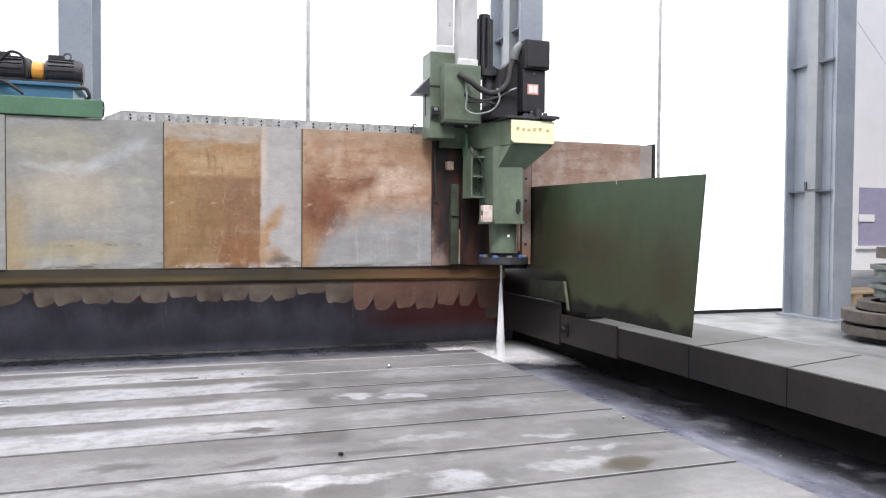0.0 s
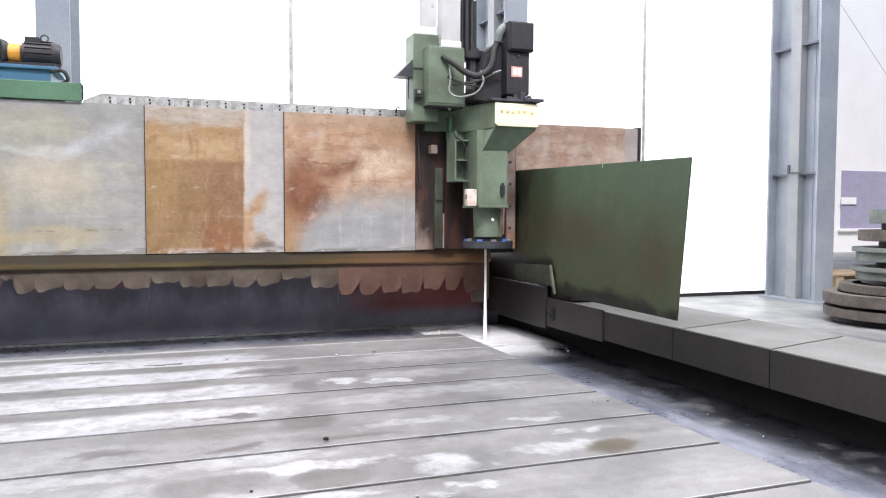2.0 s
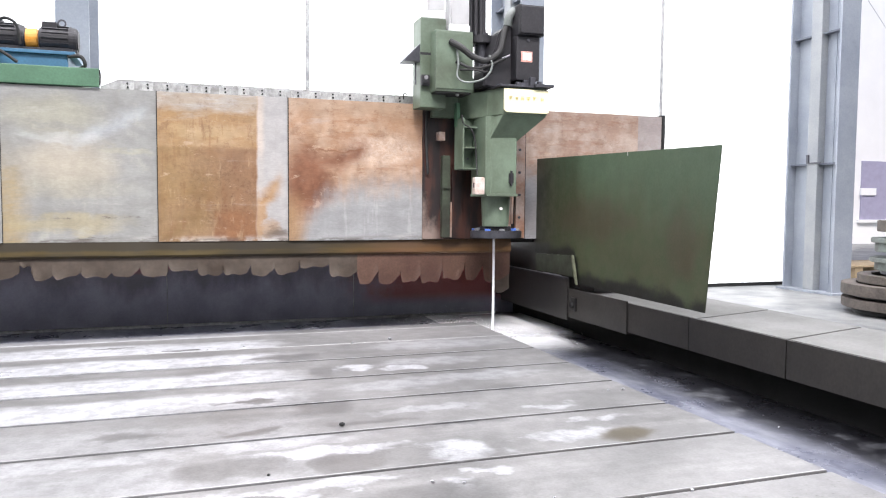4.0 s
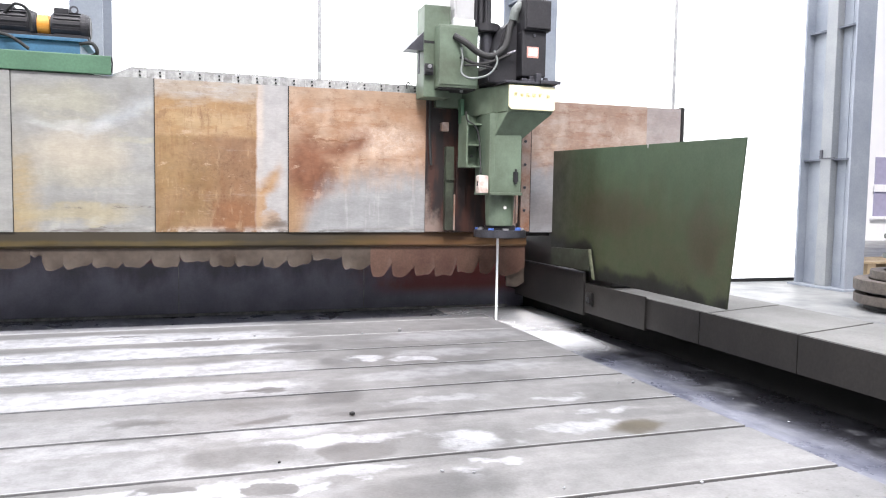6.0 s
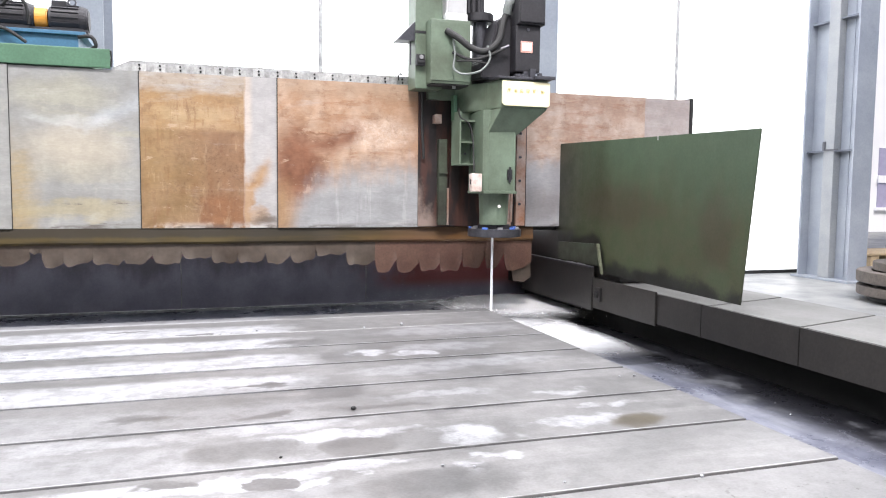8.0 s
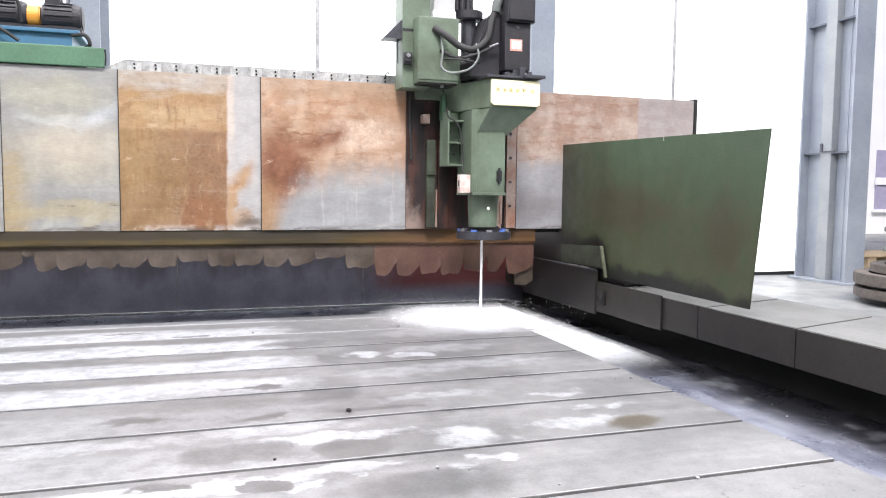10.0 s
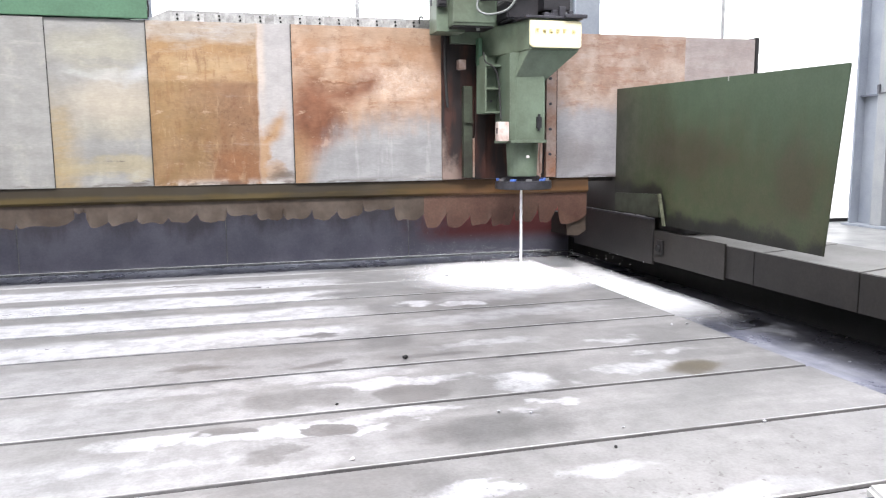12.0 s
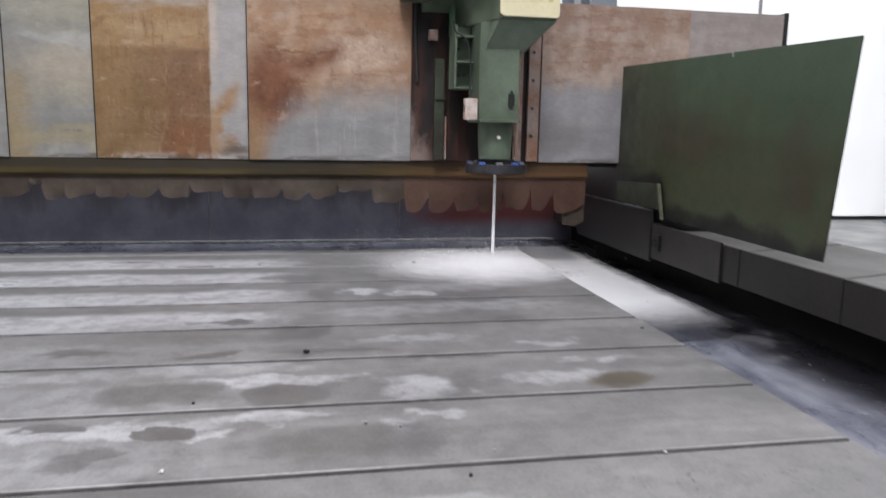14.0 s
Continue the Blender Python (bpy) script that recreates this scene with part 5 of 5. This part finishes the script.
# ---- coolant ----
jet = part("coolant_jet", add_cyl(cyl((0, 0, 0.35), (0, 0, 0.75), 0.0105, 0.0105, 14), (0, 0, -0.09), (0, 0, 0.35), 0.0125, 0.0105, 14), M_FOAM, None)
tagged(jet, "thin white coolant jet falling from the grinding wheel", "water jet")


strands = []
for k in range(34):
    strand = part("spray_strand", cyl((0, 0, -0.84), (0, 0, 0), 0.0021, 0.0018, 6), M_FOAM, jet, "thin strand of spray")
    strands.append(strand)


def foam_patch(name, rx, ry, label, seed, n=56, depth=0.003):
    rng = random.Random(seed)
    ph = [rng.uniform(0, 6.28) for _ in range(5)]
    pts = []
    for k in range(n):
        a = 2 * math.pi * k / n
        r = 1 + 0.06 * math.sin(3 * a + ph[0]) + 0.05 * math.sin(5 * a + ph[1]) + 0.04 * math.sin(11 * a + ph[2])
        pts.append((rx * r * math.cos(a), ry * r * math.sin(a)))
    return tagged(obj(name, prism(pts, "z", 0, depth, 0.0), M_SPLASH), label, "water")


splash = foam_patch("coolant_splash", 0.8, 0.42, "white foaming coolant where the jet lands", 3)
sheet_pts = [(0.01, -0.75), (0.3, -0.78), (0.55, -0.75), (0.78, -0.7), (0.78, 2.3), (0.01, 2.3)]
# white base colour covers both foam and the bright wall reflected in the water
flow = tagged(obj("coolant_flow", prism(sheet_pts, "z", PIT, PIT + 0.004, 0.0), M_FLOW), "white coolant spreading along the trough", "water")

table_film = tagged(obj("coolant_film", prism([(-1.0, -0.95), (0.376, -0.95), (0.376, 0.6), (-1.0, 0.6)], "z", 0, 0.003), M_SPREAD), "white coolant spraying out over the table's corner", "water")


def droplets():
    """Small drops thrown out round the jet's foot, one cloud that moves with it."""
    rng = random.Random(9)
    bm = bmesh.new()
    for _ in range(420):
        a, d = rng.uniform(0, 6.283), abs(rng.gauss(0, 0.32)) + 0.04
        h = max(0.0, rng.gauss(0.02, 0.05)) * max(0.2, 1 - d)
        r = rng.uniform(0.001, 0.0036)
        bmesh.ops.create_icosphere(bm, subdivisions=1, radius=r, matrix=Matrix.Translation((d * math.cos(a) * 1.3, d * math.sin(a), h + 0.01)))
    for _ in range(420):
        x, h = -abs(rng.gauss(0, 0.5)), abs(rng.gauss(0.0, 0.06))
        r = rng.uniform(0.001, 0.003)
        bmesh.ops.create_icosphere(bm, subdivisions=1, radius=r, matrix=Matrix.Translation((x, rng.uniform(0.25, 0.7), h + 0.01)))
    return tagged(obj("coolant_droplets", bm, M_FOAM), "white coolant drops thrown up around the jet", "water", kind="stuff")


drops = droplets()

# ---- loose things ----
def chips():
    spots = [(-1.6, 1.086, 0.012, M_RUBBER, "black metal crumb"), (-0.868, 3.05, 0.014, M_STEEL, "bright metal chip"), (-1.87, 3.07, 0.009, M_STEEL, "bright metal chip"),
             (-1.332, 0.285, 0.006, M_STEEL, "bright metal chip"), (-1.089, 0.072, 0.005, M_STEEL, "bright metal chip"), (-1.194, -0.071, 0.006, M_RUBBER, "black metal crumb"),
             (-1.97, 0.567, 0.006, M_RUBBER, "black metal crumb"), (-0.615, -0.017, 0.007, M_STEEL, "bright metal chip"), (-1.987, 0.066, 0.007, M_LABELW, "pale metal chip"),
             (-0.068, 1.288, 0.009, M_STEEL, "bright metal chip"), (-0.15, 1.3, 0.006, M_STEEL, "bright metal chip"), (-1.434, 0.327, 0.007, M_STEEL, "bright metal chip"), (-1.15, 3.0, 0.008, M_STEEL, "bright metal chip")]
    for x, y in ((0.62, 1.35), (0.68, 1.1), (0.6, 0.9), (0.72, 1.9), (0.5, 2.4)):
        spots.append((x, y, 0.005, M_STEEL, "bright metal chip in the trough beside"))
    for i, (x, y, r, m, label) in enumerate(spots):
        bm = bmesh.new()
        bmesh.ops.create_icosphere(bm, subdivisions=1, radius=r)
        rng = random.Random(i)
        for v in bm.verts:
            v.co = Vector((v.co.x * rng.uniform(0.7, 1.5), v.co.y * rng.uniform(0.6, 1.2), (v.co.z + r * 0.7) * 0.8))
        low = min(v.co.z for v in bm.verts)
        for v in bm.verts:
            v.co.z -= low
        c = tagged(obj("metal_chip", bm, m), label + (" the table" if x > 0 else " on the machine table"), "metal chip", "chips on the table")
        c.location = (x, y, PIT if x > 0 else 0.0)


chips()


def casting_stack():
    """Rings and flanges piled on the floor beside the column."""
    cx, cy = 5.35, 3.95
    z = FLOOR
    dark, ring, flange = "dark iron spacer", "weathered cast iron ring", "grey-green cast flange"
    layers = [(0.7, 0.5, 0.07, 0.02, M_RUBBER, dark), (0.8, 0.64, 0.1, 0.0, M_RINGS, ring), (0.68, 0.56, 0.035, 0.0, M_RUBBER, dark), (0.81, 0.66, 0.12, 0.01, M_RINGS, ring),
              (0.68, 0.54, 0.09, 0.1, M_RINGS, ring), (0.46, 0.2, 0.05, 0.12, M_DARKSTEEL, dark), (0.5, 0.3, 0.09, 0.05, M_FLANGE, flange), (0.55, 0.3, 0.05, 0.05, M_FLANGE, flange), (0.3, 0.1, 0.06, 0.05, M_RUBBER, dark),
              (0.5, 0.3, 0.1, 0.04, M_FLANGE, flange), (0.54, 0.3, 0.05, 0.04, M_FLANGE, flange), (0.28, 0.1, 0.07, 0.05, M_RUBBER, dark), (0.48, 0.2, 0.12, 0.03, M_RINGS, ring), (0.26, 0.1, 0.07, 0.06, M_RUBBER, dark), (0.38, 0.15, 0.15, 0.04, M_FLANGE, flange)]
    for i, (ro, ri, h, off, m, label) in enumerate(layers):
        ob = tagged(obj("casting_ring", ring_mesh(0, 0, 0, h, ro, ri), m, smooth=True), label + " in a stack on the floor", "casting", "stacked castings")
        ob.location = (cx + off, cy + off * 0.5, z)
        z += h + 0.001


casting_stack()


def wood_pile():
    p = thing("wooden_pallet", (7.6, 6.6, FLOOR), "raw wooden pallet beyond the column", "pallet")
    for k in range(3):
        part("block", boxes(((-0.8 + k * 0.7, -0.4, 0), (-0.65 + k * 0.7, 0.4, 0.3), 0.005)), M_WOOD, p)
    for k in range(5):
        part("board", boxes(((-0.9, -0.42 + k * 0.17, 0.3), (0.9, -0.28 + k * 0.17, 0.33), 0.003)), M_WOOD, p)


wood_pile()


def tools():
    """Hand tools lying behind the near slot."""
    t = thing("air_grinder", (-0.57, -0.56, 0.0), "dark grey cylindrical tool with a bright ring on the table", "tool")
    d = Vector((0.25, -0.97, 0)).normalized()
    a = Vector((0.01, -0.03, 0.033))
    part("tool_body", add_cyl(cyl(a, a + d * 0.12, 0.03, 0.032, 28, 0.006), a - d * 0.015, a, 0.02, 0.028, 24), M_TOOL, t, "worn grey steel body")
    part("tool_ring", cyl(a + d * 0.12, a + d * 0.155, 0.033, 0.028, 28, 0.004), M_STEEL, t, "bright ring")
    part("tool_collar", cyl(a + d * 0.155, a + d * 0.162, 0.029, n=24), M_RUBBER, t, "black collar")
    part("tool_end", cyl(a + d * 0.162, a + d * 0.2, 0.024, 0.022, 24, 0.003), M_STEEL, t)
    part("tool_tip", cyl(a - d * 0.05 + Vector((0, 0, -0.005)), a - d * 0.012, 0.019, 0.021, 16, 0.004), M_BLACK, t, "black tip")
    c = thing("magnet_block", (-0.75, -0.67, 0.0), "white plastic block with a dark end on the table", "block")
    part("block_body", prism([(-0.04, -0.06), (0.06, 0.0), (0.07, 0.05), (-0.03, 0.06), (-0.06, -0.02)], "z", 0.0, 0.07, 0.01), M_WHITEBOX2, c)
    part("block_end", boxes(((-0.12, -0.06, 0.0), (-0.05, 0.015, 0.06), 0.004)), M_DARKSTEEL, c, "dark steel end face")
    part("ring_handle", tube([(0.06, -0.03, 0.03), (0.1, -0.01, 0.05), (0.12, -0.05, 0.05), (0.09, -0.08, 0.03)], 0.008), M_RUBBER, c, "black ring handle")
    k = thing("angle_wrench", (-0.33, -0.74, 0.0), "black angled wrench lying on the table", "wrench")
    part("wrench_head", cyl((0, 0, 0.02), (-0.07, -0.01, 0.02), 0.02, n=14, bevel=0.003), M_BLACK, k)
    part("wrench_arm", prism([(0.0, 0.0), (0.03, 0.0), (0.06, 0.09), (0.035, 0.09)], "y", -0.02, 0.015, 0.003), M_BLACK, k)


tools()


# ---- movement ----
DRIVE = [(0, 0), (1.4, 0), (1.8, -0.006), (2.2, -0.027), (2.6, -0.053), (3, -0.078), (5.5, -0.208), (8.5, -0.367), (11, -0.5), (14, -0.655)]
PLUNGE = [(0, 0), (4.9, 0), (5.5, -0.02), (6.0, -0.052), (6.5, -0.08), (6.9, -0.09), (14, -0.09)]
FRONT = [(0, 4.2), (1.5, 3.75), (3, 3.6), (6.5, 3.08), (8.7, 2.75), (11, 2.45), (14, 2.32)]


def along(rows, t):
    for (a, va), (b, vb) in zip(rows, rows[1:]):
        if t <= b:
            return va + (vb - va) * (t - a) / (b - a)
    return rows[-1][1]


def motions():
    times = sorted({t for t, _ in DRIVE} | {t for t, _ in PLUNGE} | {4.0, 7.5, 9.2, 9.6, 10.0, 12.5})
    walk(gantry, [(t, pose(0, along(DRIVE, t), 0)) for t in times])
    walk(carriage, [(t, pose(along(DRIVE, t), 0, 0)) for t in times])
    walk(head, [(t, pose(along(DRIVE, t), 0, along(PLUNGE, t))) for t in times])
    walk(sheet_ochre, [(t, pose(-2.39 + min(0, along(DRIVE, t) + 0.09), 4.298, Z0)) for t in times])
    walk(jet, [(t, pose(0.42 + along(DRIVE, t), 4.06 + along(DRIVE, t), -0.06 + along(PLUNGE, t))) for t in times])
    # the jet frays into a narrow cone of strands at first and then draws together
    for k, strand in enumerate(strands):
        a, spread = k * 2.399, ((k + 1) / len(strands)) ** 0.8
        walk(strand, [(t, pose(0, 0, 0.75, v * spread * math.cos(a), v * spread * math.sin(a), 0)) for t, v in ((0, 3.0), (0.4, 4.2), (1.0, 4.2), (1.5, 3.6), (1.9, 1.6), (2.3, 0.5), (3, 0.2), (14, 0.2))])
    walk(splash, [(t, pose(0.42 + along(DRIVE, t), 4.06 + along(DRIVE, t), PIT + 0.008)) for t in times])
    # the film lies in the trough under the jet until the jet has come over its corner
    walk(table_film, [(t, pose(x, y, z)) for t, x, y, z in ((0, 0.75, 4.3, PIT + 0.012), (3, 0.72, 4.3, PIT + 0.012), (7.6, 0.6, 4.3, PIT + 0.012), (8.4, 0.48, 4.15, 0.003), (9.6, 0.05, 3.6, 0.003), (11, -0.38, 3.1, 0.003), (14, -0.38, 3.03, 0.003))])
    walk(drops, [(t, pose(0.42 + along(DRIVE, t), 4.06 + along(DRIVE, t), PIT + 0.008 if t < 8.0 else 0.002)) for t in times])
    walk(flow, [(t, pose(0, y, 0)) for t, y in FRONT])


motions()
